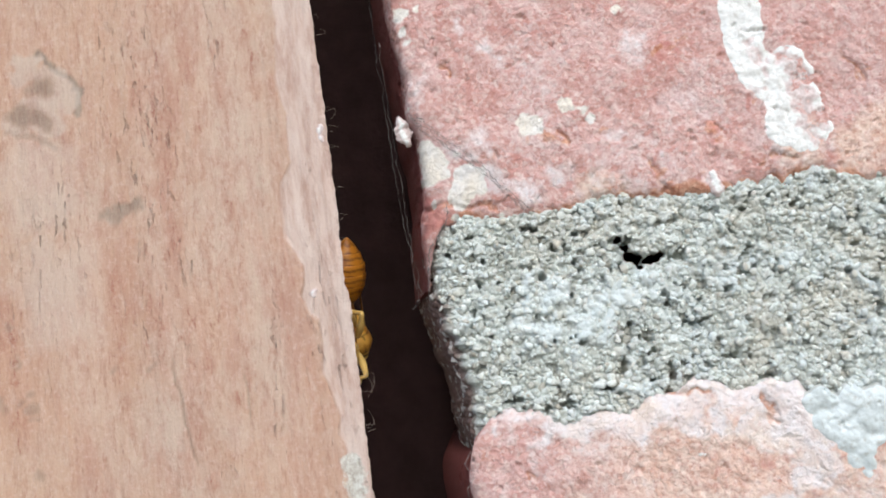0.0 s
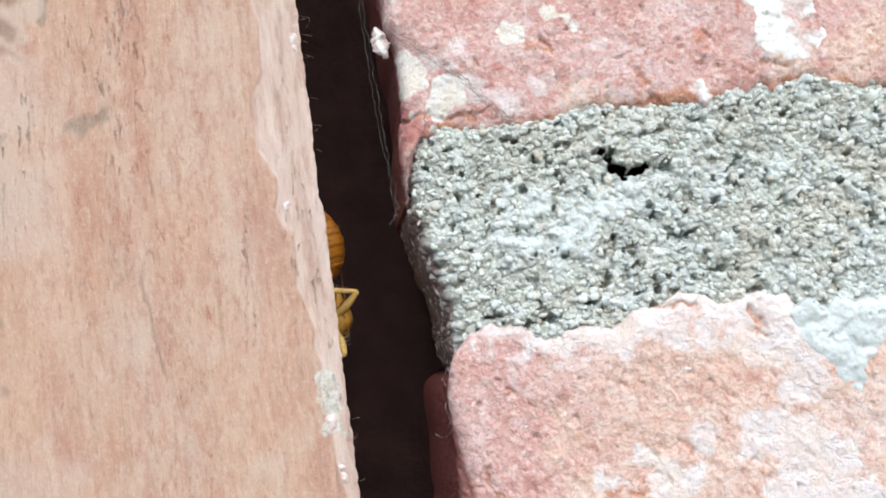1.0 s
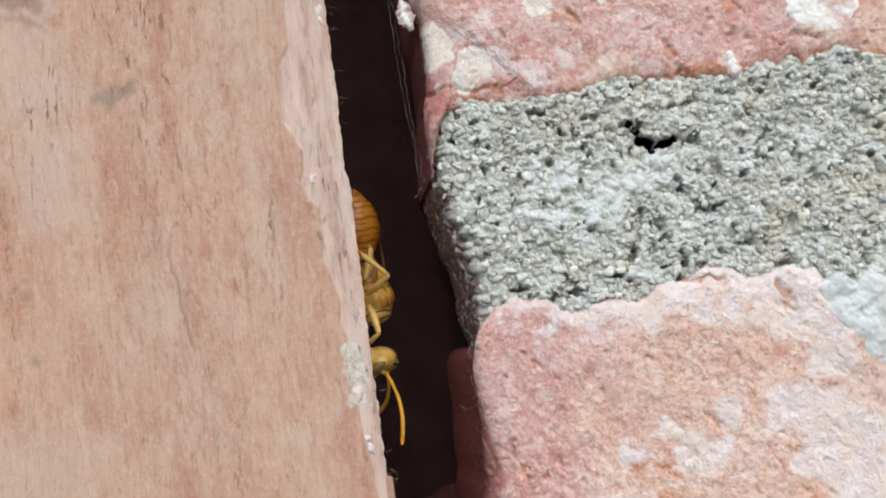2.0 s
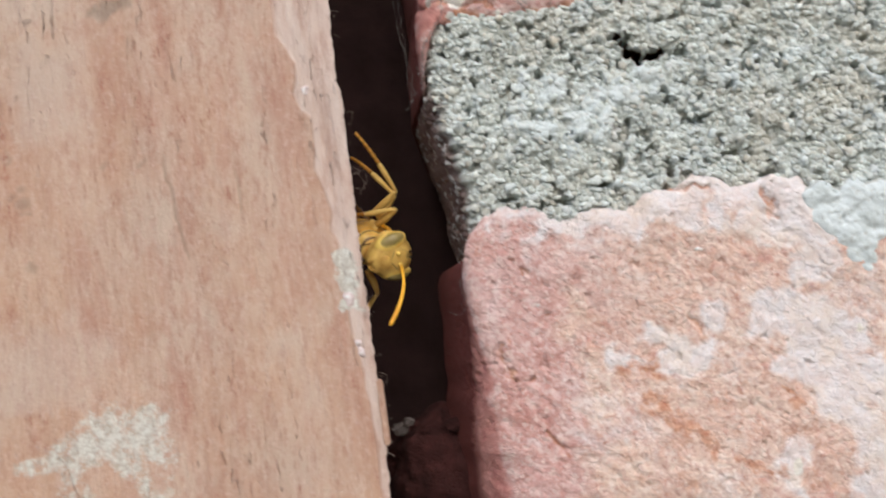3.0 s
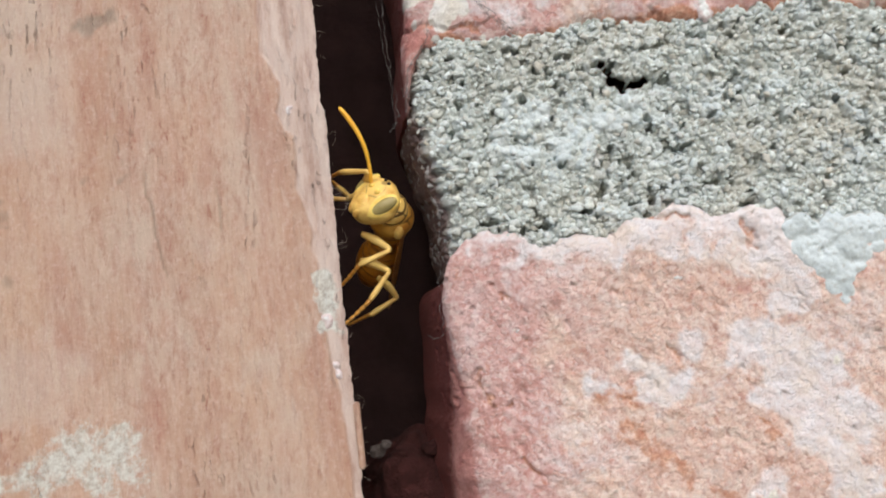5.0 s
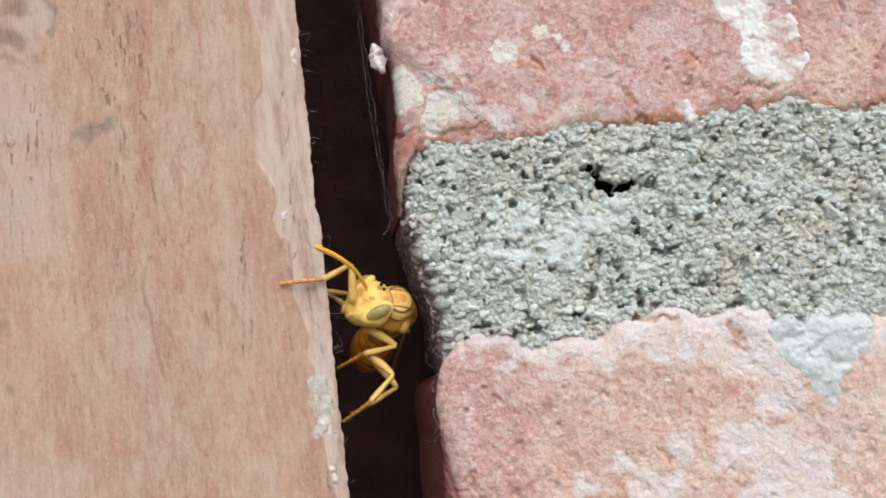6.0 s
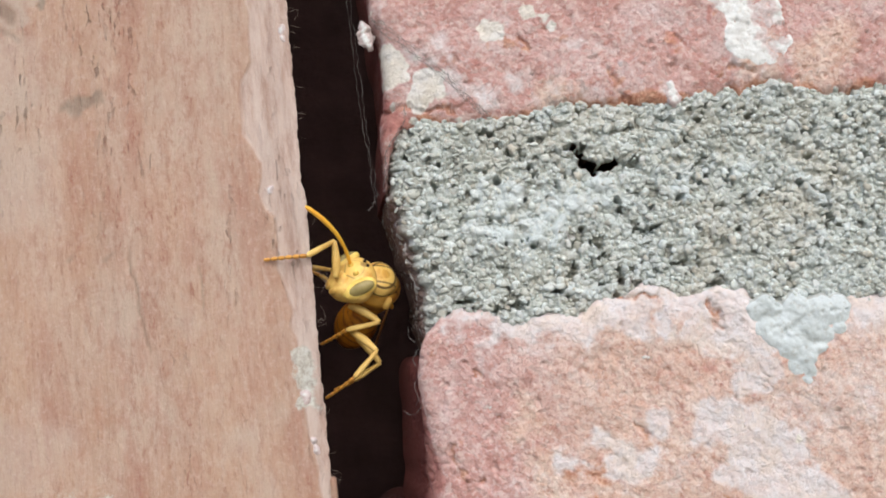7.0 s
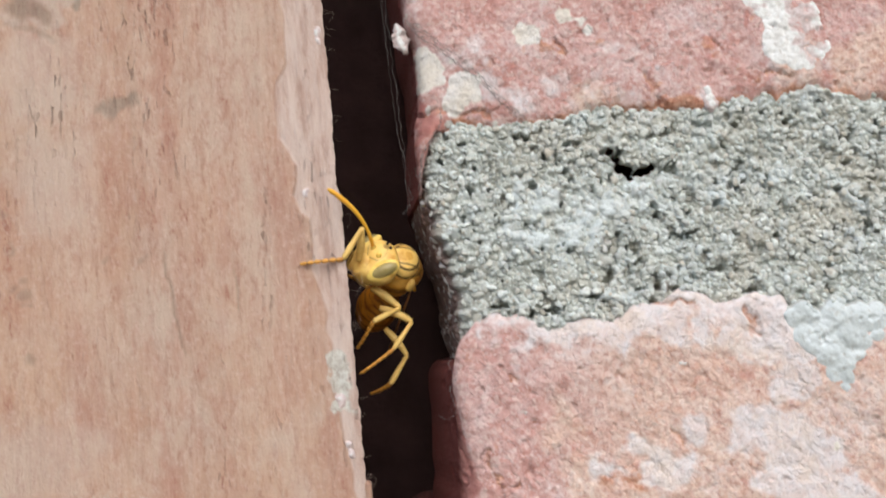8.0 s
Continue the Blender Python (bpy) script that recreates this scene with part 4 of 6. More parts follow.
    stain = smooth(-1.0, 0.5, blobs(x, z, [(-20.6, -6.7, 0.99), (-21.2, -7.3, 0.88), (-22.8, -6.9, 1.05), (-23.6, -7.5, 1.06), (-25.4, -7.0, 0.56), (-25.9, -7.7, 0.62), (-26.8, -8.3, 0.40), (-27.4, -8.6, 0.31), (-24.5, -8.3, 0.75), (-22.3, -8.0, 0.94), (-20.3, -8.0, 0.74), (-21.0, -9.8, 0.46), (-20.4, -10.4, 0.40), (-21.6, -9.0, 0.49), (-19.8, -10.6, 0.31), (-25.2, -9.1, 0.37), (-24.4, -10.1, 0.34), (-25.3, -10.4, 0.31), (-19.4, -9.0, 0.34)], 0.5, 1.0, 45))
    return sheet_mesh("board", P, {"lime": np.maximum(1.45 * splash, 1.0 * stain), "worn": worn, "streak": streak, "grey": grey, "pale": pale * (1 - knot)}, back=9.5)


board = tagged(part("wooden_board", board_mesh(), WOOD), "weathered pinkish-brown wooden board with a pale worn edge", "board")
LIMED = dict(material=LIME, parent=board, face=FACE, slope=LEAN)
deposit("lime_splash", [(-8.7, -1.3, 0.23), (-8.7, -1.6, 0.16)], 0.03, label="white lime splash on the board's edge", rough=0.1, size=0.5, seed=41, fade=0.3, **LIMED)
deposit("lime_fleck", [(-9.68, 10.8, 0.17), (-9.7, 10.6, 0.15)], 0.075, label="tiny white fleck", rough=0.1, size=0.4, seed=42, **LIMED)
deposit("lime_fleck", [(-8.4, -3.9, 0.16), (-8.3, -4.4, 0.15)], 0.075, label="tiny white fleck", rough=0.1, size=0.4, seed=43, **LIMED)
deposit("lime_fleck", [(-8.1, 20.6, 0.22), (-8.05, 20.1, 0.2)], 0.075, label="tiny white fleck", rough=0.12, size=0.4, seed=44, **LIMED)


# ---- fibres, hairs and cobweb ----
def thread(name, points, radius, material, parent, label="", steps=10, wobble=0.06, seed=0):
    """A fine thread through a few points, slightly unsteady."""
    rng = np.random.default_rng(seed)
    p = np.array(points, float)
    t = np.linspace(0, len(p) - 1, steps * (len(p) - 1) + 1)
    path = np.stack([np.interp(t, np.arange(len(p)), p[:, k]) for k in range(3)], -1)
    for _ in range(3):
        path[1:-1] = (path[:-2] + 2 * path[1:-1] + path[2:]) / 4
    path[1:-1] += rng.standard_normal((len(path) - 2, 3)) * wobble * np.array([1, 1, 0.3])
    r = 0.75 * radius * (0.8 + 0.45 * rng.standard_normal(len(path)).clip(-1, 1.5))
    return part(name, tube_mesh(name, [tuple(q) for q in path], list(np.abs(r)), 5), material, parent, label)


rng = np.random.default_rng(11)
for k in range(26):
    z0 = rng.uniform(-11, 28)
    a = (EDGE - 0.05, board_y(EDGE) + rng.uniform(0.0, 0.5), z0)
    reach = rng.uniform(0.15, 0.55)
    lift = rng.uniform(-0.3, 0.3)
    thread("wood_fibre", [a, (a[0] + 0.6 * reach, a[1] + rng.uniform(-0.1, 0.2), z0 + 0.5 * lift), (a[0] + reach, a[1] + rng.uniform(-0.1, 0.3), z0 + lift)], 0.015, FIBRE, board, steps=5, wobble=0.01, seed=k)
for k, (z0, w, h) in enumerate(((5.6, 0.75, 1.2), (4.8, 0.6, -0.9), (-5.9, 0.45, 0.6), (9.2, 0.4, 0.7), (21.8, 0.5, 0.5), (26.8, 0.5, -0.4), (2.9, 0.4, -0.8))):
    thread("curled_fibre", [(EDGE - 0.1, 0.1, z0), (EDGE + w, 0.0, z0 + 0.15 * h), (EDGE + 0.9 * w, 0.1, z0 - 0.5 * h), (EDGE + 0.3 * w, 0.2, z0 - h)], 0.013, FIBRE, board, steps=8, wobble=0.02, seed=60 + k)
splinter = box_bm(EDGE - 0.15, EDGE + 0.18, -0.35, 0.1, -9.6, -6.0, 0.08)
part("splinter", splinter, WOOD, board, "raised pale splinter on the edge")

web = tagged(new("cobweb"), "fine grey dusty cobweb strands clinging to the brick edge", "cobweb")
thread("strand", [(-4.15, 1.2, 30), (-4.2, 1.3, 24), (-4.1, 1.2, 18.8), (-4.05, 1.3, 15), (-3.8, 1.2, 12), (-3.7, 0.9, 9.6)], 0.013, SILK, web, seed=1)
thread("strand", [(-3.9, 0.9, 26), (-3.9, 1.0, 21), (-3.75, 0.9, 17), (-3.7, 0.9, 13.5), (-3.55, 0.8, 9.8), (-3.3, 0.3, 9.9)], 0.013, SILK, web, seed=2)
thread("strand", [(-3.7, 0.9, 9.6), (-3.95, 0.9, 9.2), (-4.1, 0.9, 9.05)], 0.025, SILK, web, seed=3)
thread("strand", [(-1.2, -0.35, 14.9), (-1.3, -0.35, 13.9), (-2.0, -0.3, 13.1), (-2.6, -0.2, 12.2), (-2.85, 0.0, 11.0), (-3.0, 0.1, 9.9)], 0.035, SILK, web, seed=4)
thread("strand", [(-0.7, -0.3, 13.7), (-1.4, -0.35, 13.5), (-2.3, -0.25, 12.7), (-2.7, -0.1, 11.6)], 0.02, SILK, web, seed=5)
for k in range(7):
    d = rng.uniform(-0.35, 0.35)
    thread("strand", [(-2.5 + d, -0.25, 20.6), (-1.9 + d, -0.45, 19.6 + d), (0.2 + d, -0.5, 17.6 + 0.6 * d), (1.3, -0.5, 16.4 + d), (2.6 + d, -0.45, 14.7), (3.7 + d, -0.35, 13.5)], 0.016, SILK, web, seed=10 + k, wobble=0.08)
for k, pts in enumerate((
    [(-1.95, -0.2, 0.6), (-2.35, -0.2, 0.0), (-2.1, -0.2, -0.7)],
    [(-2.0, -0.2, -0.9), (-2.45, -0.2, -1.5), (-2.2, -0.2, -2.3), (-2.5, -0.1, -2.6)],
    [(-2.15, -0.1, -2.6), (-2.5, 0.0, -3.1), (-2.95, 0.2, -3.1), (-3.2, 0.3, -2.85)],
    [(-2.1, -0.2, 0.9), (-2.5, -0.1, 1.3), (-2.4, -0.1, 1.9)],
)):
    thread("strand", pts, 0.018, SILK, web, seed=30 + k, wobble=0.03, steps=8)


def rounded_lump(centre, radii, seed):
    bm = bmesh.new()
    bmesh.ops.create_icosphere(bm, subdivisions=5, radius=1.0)
    for v in bm.verts:
        n = noise.fractal(v.co * 1.7 + Vector((seed, 0, 0)), 0.9, 2.2, 6) * 0.22
        v.co = Vector(centre) * MM + Vector((v.co.x * radii[0], v.co.y * radii[1], v.co.z * radii[2])) * (1 + n) * MM
    for f in bm.faces:
        f.smooth = True
    return bm


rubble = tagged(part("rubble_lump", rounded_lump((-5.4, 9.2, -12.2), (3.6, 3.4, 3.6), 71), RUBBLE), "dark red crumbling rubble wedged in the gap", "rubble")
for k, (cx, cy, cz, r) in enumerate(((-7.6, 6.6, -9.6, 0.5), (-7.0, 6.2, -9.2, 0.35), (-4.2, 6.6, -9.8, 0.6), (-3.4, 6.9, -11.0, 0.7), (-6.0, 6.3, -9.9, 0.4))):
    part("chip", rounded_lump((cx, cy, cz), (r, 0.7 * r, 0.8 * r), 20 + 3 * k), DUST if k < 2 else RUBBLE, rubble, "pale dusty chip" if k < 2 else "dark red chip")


# ---- wasp ----
def chitin(name, light, dark, per_mm=0.9, roughness=0.38, ring=(0.055, 0.022, 0.01)):
    m = Nodes(name, roughness, 0.45)
    tone = m.ramp(m.noise(per_mm, 4, 0.6), (0.32, dark), (0.52, light), (0.75, tuple(min(1, c * 1.12) for c in light)))
    tone = m.mix(m.ramp(m.mark("band"), (0.2, 0.0), (0.8, 0.9)), tone, ring)
    m.bump(m.noise(9.0, 3, 0.6), 0.02)
    return m.colour(tone)


YELLOW = chitin("yellow_chitin", (0.83, 0.565, 0.16), (0.62, 0.32, 0.06))
AMBER = chitin("amber_chitin", (0.54, 0.215, 0.02), (0.30, 0.095, 0.013), ring=(0.16, 0.05, 0.012))
BELLY = chitin("thorax_chitin", (0.72, 0.41, 0.08), (0.46, 0.19, 0.03))
LEG = chitin("leg_chitin", (0.83, 0.58, 0.18), (0.66, 0.38, 0.09), 0.6)
FOOT = chitin("tarsus_chitin", (0.66, 0.33, 0.06), (0.42, 0.17, 0.03), 0.8)
ANTENNA = chitin("antenna_chitin", (0.92, 0.50, 0.05), (0.82, 0.36, 0.03), 0.5)
RIM = chitin("pale_yellow_chitin", (0.90, 0.66, 0.17), (0.80, 0.48, 0.08), 0.6)
EYE = chitin("compound_eye", (0.36, 0.295, 0.115), (0.25, 0.195, 0.07), 0.5, 0.25)
OCELLUS = chitin("ocellus_dark", (0.03, 0.02, 0.015), (0.02, 0.012, 0.01), 1.0, 0.1)
WING = chitin("folded_wing", (0.30, 0.13, 0.03), (0.18, 0.07, 0.02), 0.5, 0.3)


def rounded(name, shape, n=28, m=20, marks=None):
    """A closed smooth body: shape(a, c) takes angle a round Y and c from -1 (rear) to 1 (front), and gives x, y, z in mm."""
    a = np.linspace(0, 2 * np.pi, n, endpoint=False)
    c = -np.cos(np.linspace(0.03, np.pi - 0.03, m))
    A, C = np.meshgrid(a, c)
    x, y, z = shape(A, C)
    V = np.stack([x, y, z], -1).reshape(-1, 3)
    faces = []
    for i in range(m - 1):
        for k in range(n):
            p, q = i * n + k, i * n + (k + 1) % n
            faces.append((p, q, q + n, p + n))
    faces += [tuple(range(n))[::-1], tuple(range((m - 1) * n, m * n))]
    me = bpy.data.meshes.new(name)
    me.from_pydata((V * MM).tolist(), [], faces)
    me.polygons.foreach_set("use_smooth", [True] * len(me.polygons))
    for key, fn in (marks or {}).items():
        at = me.attributes.new(key, "FLOAT", "POINT")
        at.data.foreach_set("value", np.ascontiguousarray(fn(V[:, 0], V[:, 1], V[:, 2]), dtype=np.float32))
    return me


def egg(centre, radii, power=1.0, marks=None, name="egg", n=24, m=16):
    cx, cy, cz = centre
    rx, ry, rz = radii

    def shape(A, C):
        r = np.sqrt(np.maximum(0, 1 - C * C)) ** power
        return cx + rx * r * np.cos(A), cy + ry * C, cz + rz * r * np.sin(A)

    return rounded(name, shape, n, m, marks)


def head_shape(A, C):
    """Broad flat wasp head, narrowing to the mouth below, hollowed behind."""
    r = np.sqrt(np.maximum(0, 1 - C * C)) ** 0.75
    x, z = 1.55 * r * np.cos(A), 1.45 * r * np.sin(A)
    x = x * (1 - 0.30 * smooth(0.2, -1.4, z)) * (1 + 0.05 * np.cos(2 * A))
    y = 0.85 * C + 0.25 * smooth(0.0, -1.2, z) * smooth(-0.2, 0.8, C)
    return x, y, z - 0.1


def head_marks(x, y, z):
    seam = smooth(0.07, 0.02, np.abs(z - 0.55 * np.abs(x) + 0.15)) * smooth(0.3, 0.6, y) * (np.abs(x) < 0.7)
    crown = smooth(0.28, 0.12, np.hypot(x, z - 1.05)) * (y > 0)
    brow = smooth(0.06, 0.02, np.abs(np.hypot(x, z - 0.42) - 0.62)) * (y > 0.3) * (z > 0.3)
    return np.maximum.reduce([0.6 * seam, 0.6 * crown, 0.45 * brow])


def thorax_shape(A, C):
    r = np.sqrt(np.maximum(0, 1 - C * C)) ** 0.7
    swell = 1 + 0.10 * np.sin(5.0 * C + 0.6)
    return 1.12 * r * swell * np.cos(A), 1.85 * C, 1.2 * r * swell * np.sin(A) + 0.12 * (1 - C * C)


def thorax_marks(x, y, z):
    ridge = smooth(0.10, 0.03, np.abs(y - 0.75 - 0.25 * np.abs(x))) + smooth(0.09, 0.03, np.abs(y + 0.35)) + smooth(0.09, 0.03, np.abs(y + 0.9 - 0.2 * np.abs(x)))
    side = smooth(0.07, 0.02, np.abs(np.abs(x) - 0.55)) * (z > 0.6) * (y > -0.3)
    return np.clip(0.85 * ridge + 0.8 * side, 0, 1)


def girth(y):
    """Radius of the abdomen at the way y behind the waist."""
    return np.interp(y, [0.0, 0.5, 1.0, 1.7, 2.6, 3.6, 4.5, 5.2, 5.6], [0.2, 0.32, 0.75, 1.25, 1.5, 1.42, 1.05, 0.5, 0.06])


def tergite(first, last, flare):
    def shape(A, C):
        t = (C + 1) / 2
        y = last + (first - last) * t
        r = girth(y) * (1 + flare * (1 - t) ** 2) * np.where(np.abs(C) > 0.985, 0.82, 1.0)
        return r * np.cos(A), -y, 0.92 * r * np.sin(A)

    def band(x, y, z):
        t = (-y - first) / (last - first)
        wave = 0.06 * np.cos(6 * np.arctan2(z, x))
        return np.maximum(smooth(0.28, 0.1, t + wave), 0.75 * smooth(0.16, 0.05, np.abs(t - 0.62 - wave)))

    return rounded("tergite", shape, 32, 14, {"band": band})


def jointed(name, length, knots, sides=10, hook=0.0):
    """A limb piece along +Y with a radius at each (way, radius) knot."""
    ways = np.linspace(0, 1, 14)
    r = np.interp(ways, [k[0] for k in knots], [k[1] for k in knots])
    pts = [(0, w * length, hook * math.sin(math.pi * w)) for w in ways]
    return tube_mesh(name, pts, list(r), sides)


FEMUR, TIBIA, TARSUS, FEELER = 2.2, 2.1, 2.5, 4.8


def tarsus_mesh():
    """Five short beads and a claw."""
    ways = np.linspace(0, 1, 61)
    bead = np.abs(np.sin(ways * math.pi * 6)) ** 0.7
    r = (0.14 - 0.04 * ways) * (0.66 + 0.4 * bead)
    pts = [(0, w * TARSUS, 0.08 * math.sin(math.pi * w)) for w in ways]
    me = tube_mesh("tarsus", pts, list(r), 8)
    at = me.attributes.new("band", "FLOAT", "POINT")
    at.data.foreach_set("value", np.repeat(0.6 * smooth(0.7, 0.2, bead), 8).astype(np.float32))
    return me


def antenna_mesh():
    """A short scape, then a long curved segmented whip, slightly thicker towards its end."""
    ways = np.linspace(0, 1, 40)
    ring = 1 + 0.05 * np.sin(ways * math.pi * 22)
    r = np.where(ways < 0.26, 0.105 + 0.02 * np.sin(ways / 0.26 * math.pi), np.interp(ways, [0.26, 0.32, 0.8, 0.97, 1.0], [0.08, 0.115, 0.155, 0.13, 0.06])) * ring
    pts = [(0, w * FEELER, 0.55 * math.sin(math.pi * w) ** 0.9) for w in ways]
    return tube_mesh("antenna", pts, list(r), 10)


wasp = tagged(new("wasp"), "yellow paper wasp with brown bands clinging in the gap", "wasp")
head = part("head", rounded("head", head_shape, 60, 48, {"band": head_marks}), YELLOW, wasp)
thorax = part("thorax", rounded("thorax", thorax_shape, 48, 48, {"band": thorax_marks}), BELLY, wasp, "amber-yellow thorax with brown seams")
abdomen = part("abdomen", egg((0, -0.35, 0), (0.26, 0.75, 0.26), 0.8, name="abdomen"), AMBER, wasp, "amber abdomen with dark bands")
for first, last in ((0.55, 1.45), (1.3, 2.3), (2.15, 3.1), (2.95, 3.85), (3.7, 4.6), (4.45, 5.58)):
    part("tergite", tergite(first, last, 0.05), AMBER, abdomen)
for side in (-1, 1):
    eye = part("compound_eye", egg((0, 0, 0), (0.42, 0.45, 0.84), 0.9, name="compound_eye"), EYE, head, "dull olive compound eye")
    eye.matrix_local = pose(1.12 * side * MM, 0.36 * MM, 0.18 * MM, 0, 12 * side, -38 * side)
    rim = part("orbit", egg((0, 0, 0), (0.56, 0.38, 1.02), 0.9, name="orbit"), RIM, head, "bright yellow rim round the eye")
    rim.matrix_local = pose(1.06 * side * MM, 0.34 * MM, 0.10 * MM, 0, 12 * side, -38 * side)
    jaw = part("mandible", egg((0, 0, 0), (0.18, 0.26, 0.36), 0.9, name="mandible"), YELLOW, head)
    jaw.matrix_local = pose(0.34 * side * MM, 0.60 * MM, -1.18 * MM, -20, 25 * side, 0)
    cheek = part("antenna_socket", egg((0, 0, 0), (0.17, 0.17, 0.17), name="antenna_socket", n=16, m=10), RIM, head)
    cheek.matrix_local = pose(0.36 * side * MM, 0.82 * MM, 0.42 * MM)
    shoulder = part("tegula", egg((0, 0, 0), (0.3, 0.5, 0.3), name="tegula"), YELLOW, thorax)
    shoulder.matrix_local = pose(1.0 * side * MM, 0.35 * MM, 0.6 * MM, 0, 0, 15 * side)
    wing = part("wing", egg((0, -2.9, 0), (0.42, 3.1, 0.07), 0.6, name="wing", n=18, m=24), WING, thorax, "folded amber wing")
    wing.matrix_local = pose(0.8 * side * MM, 0.0, 0.85 * MM, 6, 22 * side, -4 if side > 0 else -22)
clypeus = part("clypeus", egg((0, 0, 0), (0.62, 0.3, 0.52), 0.8, name="clypeus"), YELLOW, head)
clypeus.matrix_local = pose(0, 0.68 * MM, -0.58 * MM, -12, 0, 0)
for ox, oz in ((0, 0.95), (-0.2, 1.18), (0.2, 1.18)):
    dot = part("ocellus", egg((0, 0, 0), (0.10, 0.10, 0.10), name="ocellus", n=12, m=8), OCELLUS, head)
    dot.matrix_local = pose(ox * MM, 0.52 * MM, oz * MM)
collar = part("pronotum", egg((0, 0, 0), (1.08, 0.72, 1.02), 0.75, {"band": lambda x, y, z: 0.95 * smooth(0.09, 0.03, np.abs(y - 0.30 + 0.25 * np.abs(x))) + 0.8 * smooth(0.07, 0.03, np.abs(y - 0.52)) + 0.8 * smooth(0.08, 0.03, np.abs(np.abs(x) - 0.40 - 0.2 * y))}, name="pronotum", n=56, m=48), YELLOW, thorax)
collar.matrix_local = pose(0, 1.12 * MM, 0.05 * MM, 12, 0, 0)
GROWN = 1.07
for ob in (head, *head.children):
    ob.data.transform(Matrix.Scale(GROWN, 4))
    if ob != head:
        ob.location *= GROWN
for ob in (thorax, *thorax.children):
    ob.data.transform(Matrix.Scale(1.1, 4))
    if ob != thorax:
        ob.location *= 1.1
antennae = {}
for side in "RL":
    antennae[side] = part("antenna", antenna_mesh(), ANTENNA, wasp, "bright orange curved antenna")
legs = {}
for name in ("RF", "RM", "RH", "LF", "LM", "LH"):
    thigh = part("leg", jointed("leg", FEMUR, [(0, 0.17), (0.12, 0.22), (0.45, 0.27), (0.85, 0.19), (1, 0.15)], hook=0.08), LEG, wasp)
    shin = part("tibia", jointed("tibia", TIBIA, [(0, 0.13), (0.15, 0.14), (0.7, 0.19), (0.95, 0.17), (1, 0.1)]), LEG, thigh)
    foot = part("tarsus", tarsus_mesh(), FOOT, thigh, "ringed amber foot")
    legs[name] = (thigh, shin, foot)

tracks = {}


def aimed(origin, ahead, up):
    """A pose whose Y points ahead and whose Z leans up; the origin in millimetres."""
    y = Vector(ahead).normalized()
    z = Vector(up)
    z = (z - y * z.dot(y)).normalized()
    x = y.cross(z)
    m = Matrix((x, y, z)).transposed().to_4x4()
    m.translation = Vector(origin) * MM
    return m


def key(ob, t, m):
    tracks.setdefault(ob, []).append((t, m))


bodies, skulls = {}, {}


def stance(t, thorax, ahead, up, tail, face, gaze, crown, tip_right, tip_left):
    """Where the wasp's body, head and antennae are at a time, in millimetres."""
    body = aimed(thorax, ahead, up)
    bodies[t] = body
    key(wasp, t, body)
    back = body.inverted()
    skull = aimed(face, gaze, crown)
    key(head, t, back @ skull)
    waist = body @ Vector((0, -1.75 * MM, -0.05 * MM))
    key(abdomen, t, back @ aimed(waist / MM, -Vector(tail), up))
    for side, tip, sx in (("R", tip_right, 0.36), ("L", tip_left, -0.36)):
        base = skull @ (Vector((sx, 0.88, 0.42)) * GROWN * MM)
        way = Vector(tip) * MM - base
        key(antennae[side], t, back @ aimed(base / MM, way, Vector((0.9, -0.5, 0.25 if side == "R" else 0.0))))


def step(t, name, hip, knee, ankle, toe):
    """The joints of one leg at a time, in millimetres."""
    thigh, shin, foot = legs[name]
    hip, knee, ankle, toe = (Vector(p) for p in (hip, knee, ankle, toe))
    bend = (knee - hip).cross(ankle - knee)
    side = bend.cross(knee - hip) if bend.length > 1e-3 else Vector((1, 0, 0))
    a = aimed(hip, knee - hip, -side)
    key(thigh, t, bodies[t].inverted() @ a)
    b = aimed(knee, ankle - knee, knee - hip)
    key(shin, t, a.inverted() @ b)
    c = aimed(ankle, toe - ankle, Vector((0.6, -0.8, 0.1)))
    key(foot, t, a.inverted() @ c)


def motions():
    """All that moves besides the camera: the wasp and its limbs."""
    for ob, rows in tracks.items():
        full = [rows[0]]
        for t, m in rows[1:]:
            t0, m0 = full[-1]
            turn = m0.to_quaternion().rotation_difference(m.to_quaternion()).angle
            turn = min(turn, 2 * math.pi - turn)
            n = max(1, math.ceil(turn / radians(70)))
            for k in range(1, n):
                f = k / n
                q = m0.to_quaternion().slerp(m.to_quaternion(), f)
                full.append((t0 + (t - t0) * f, Matrix.LocRotScale(m0.translation.lerp(m.translation, f), q, None)))
            full.append((t, m))
        walk(ob, full)


stance(0, thorax=(-9.49, 10.00, 8.54), ahead=(0.00, 0.45, -1.00), up=(1.00, -0.25, 0.00), tail=(0.22, -0.38, 1.00),
       face=(-10.63, 10.40, 5.52), gaze=(0.00, 0.20, -1.00), crown=(1.00, -0.20, 0.00), tip_right=(-11.46, 13.69, 1.48), tip_left=(-12.34, 13.88, 1.59))
step(0, 'RF', (-8.62, 7.00, 7.25), (-8.05, 5.58, 5.66), (-10.13, 5.64, 5.42), (-12.02, 7.07, 6.23))
step(0, 'RM', (-8.48, 7.00, 8.37), (-7.79, 5.44, 9.76), (-9.51, 6.56, 10.21), (-11.68, 7.79, 10.44))
step(0, 'RH', (-8.72, 8.00, 9.22), (-9.04, 6.41, 10.71), (-10.62, 5.92, 12.00), (-11.86, 6.94, 13.92))
step(0, 'LF', (-9.27, 10.00, 7.40), (-10.81, 10.55, 8.86), (-12.45, 10.26, 7.58), (-14.54, 11.19, 6.57))
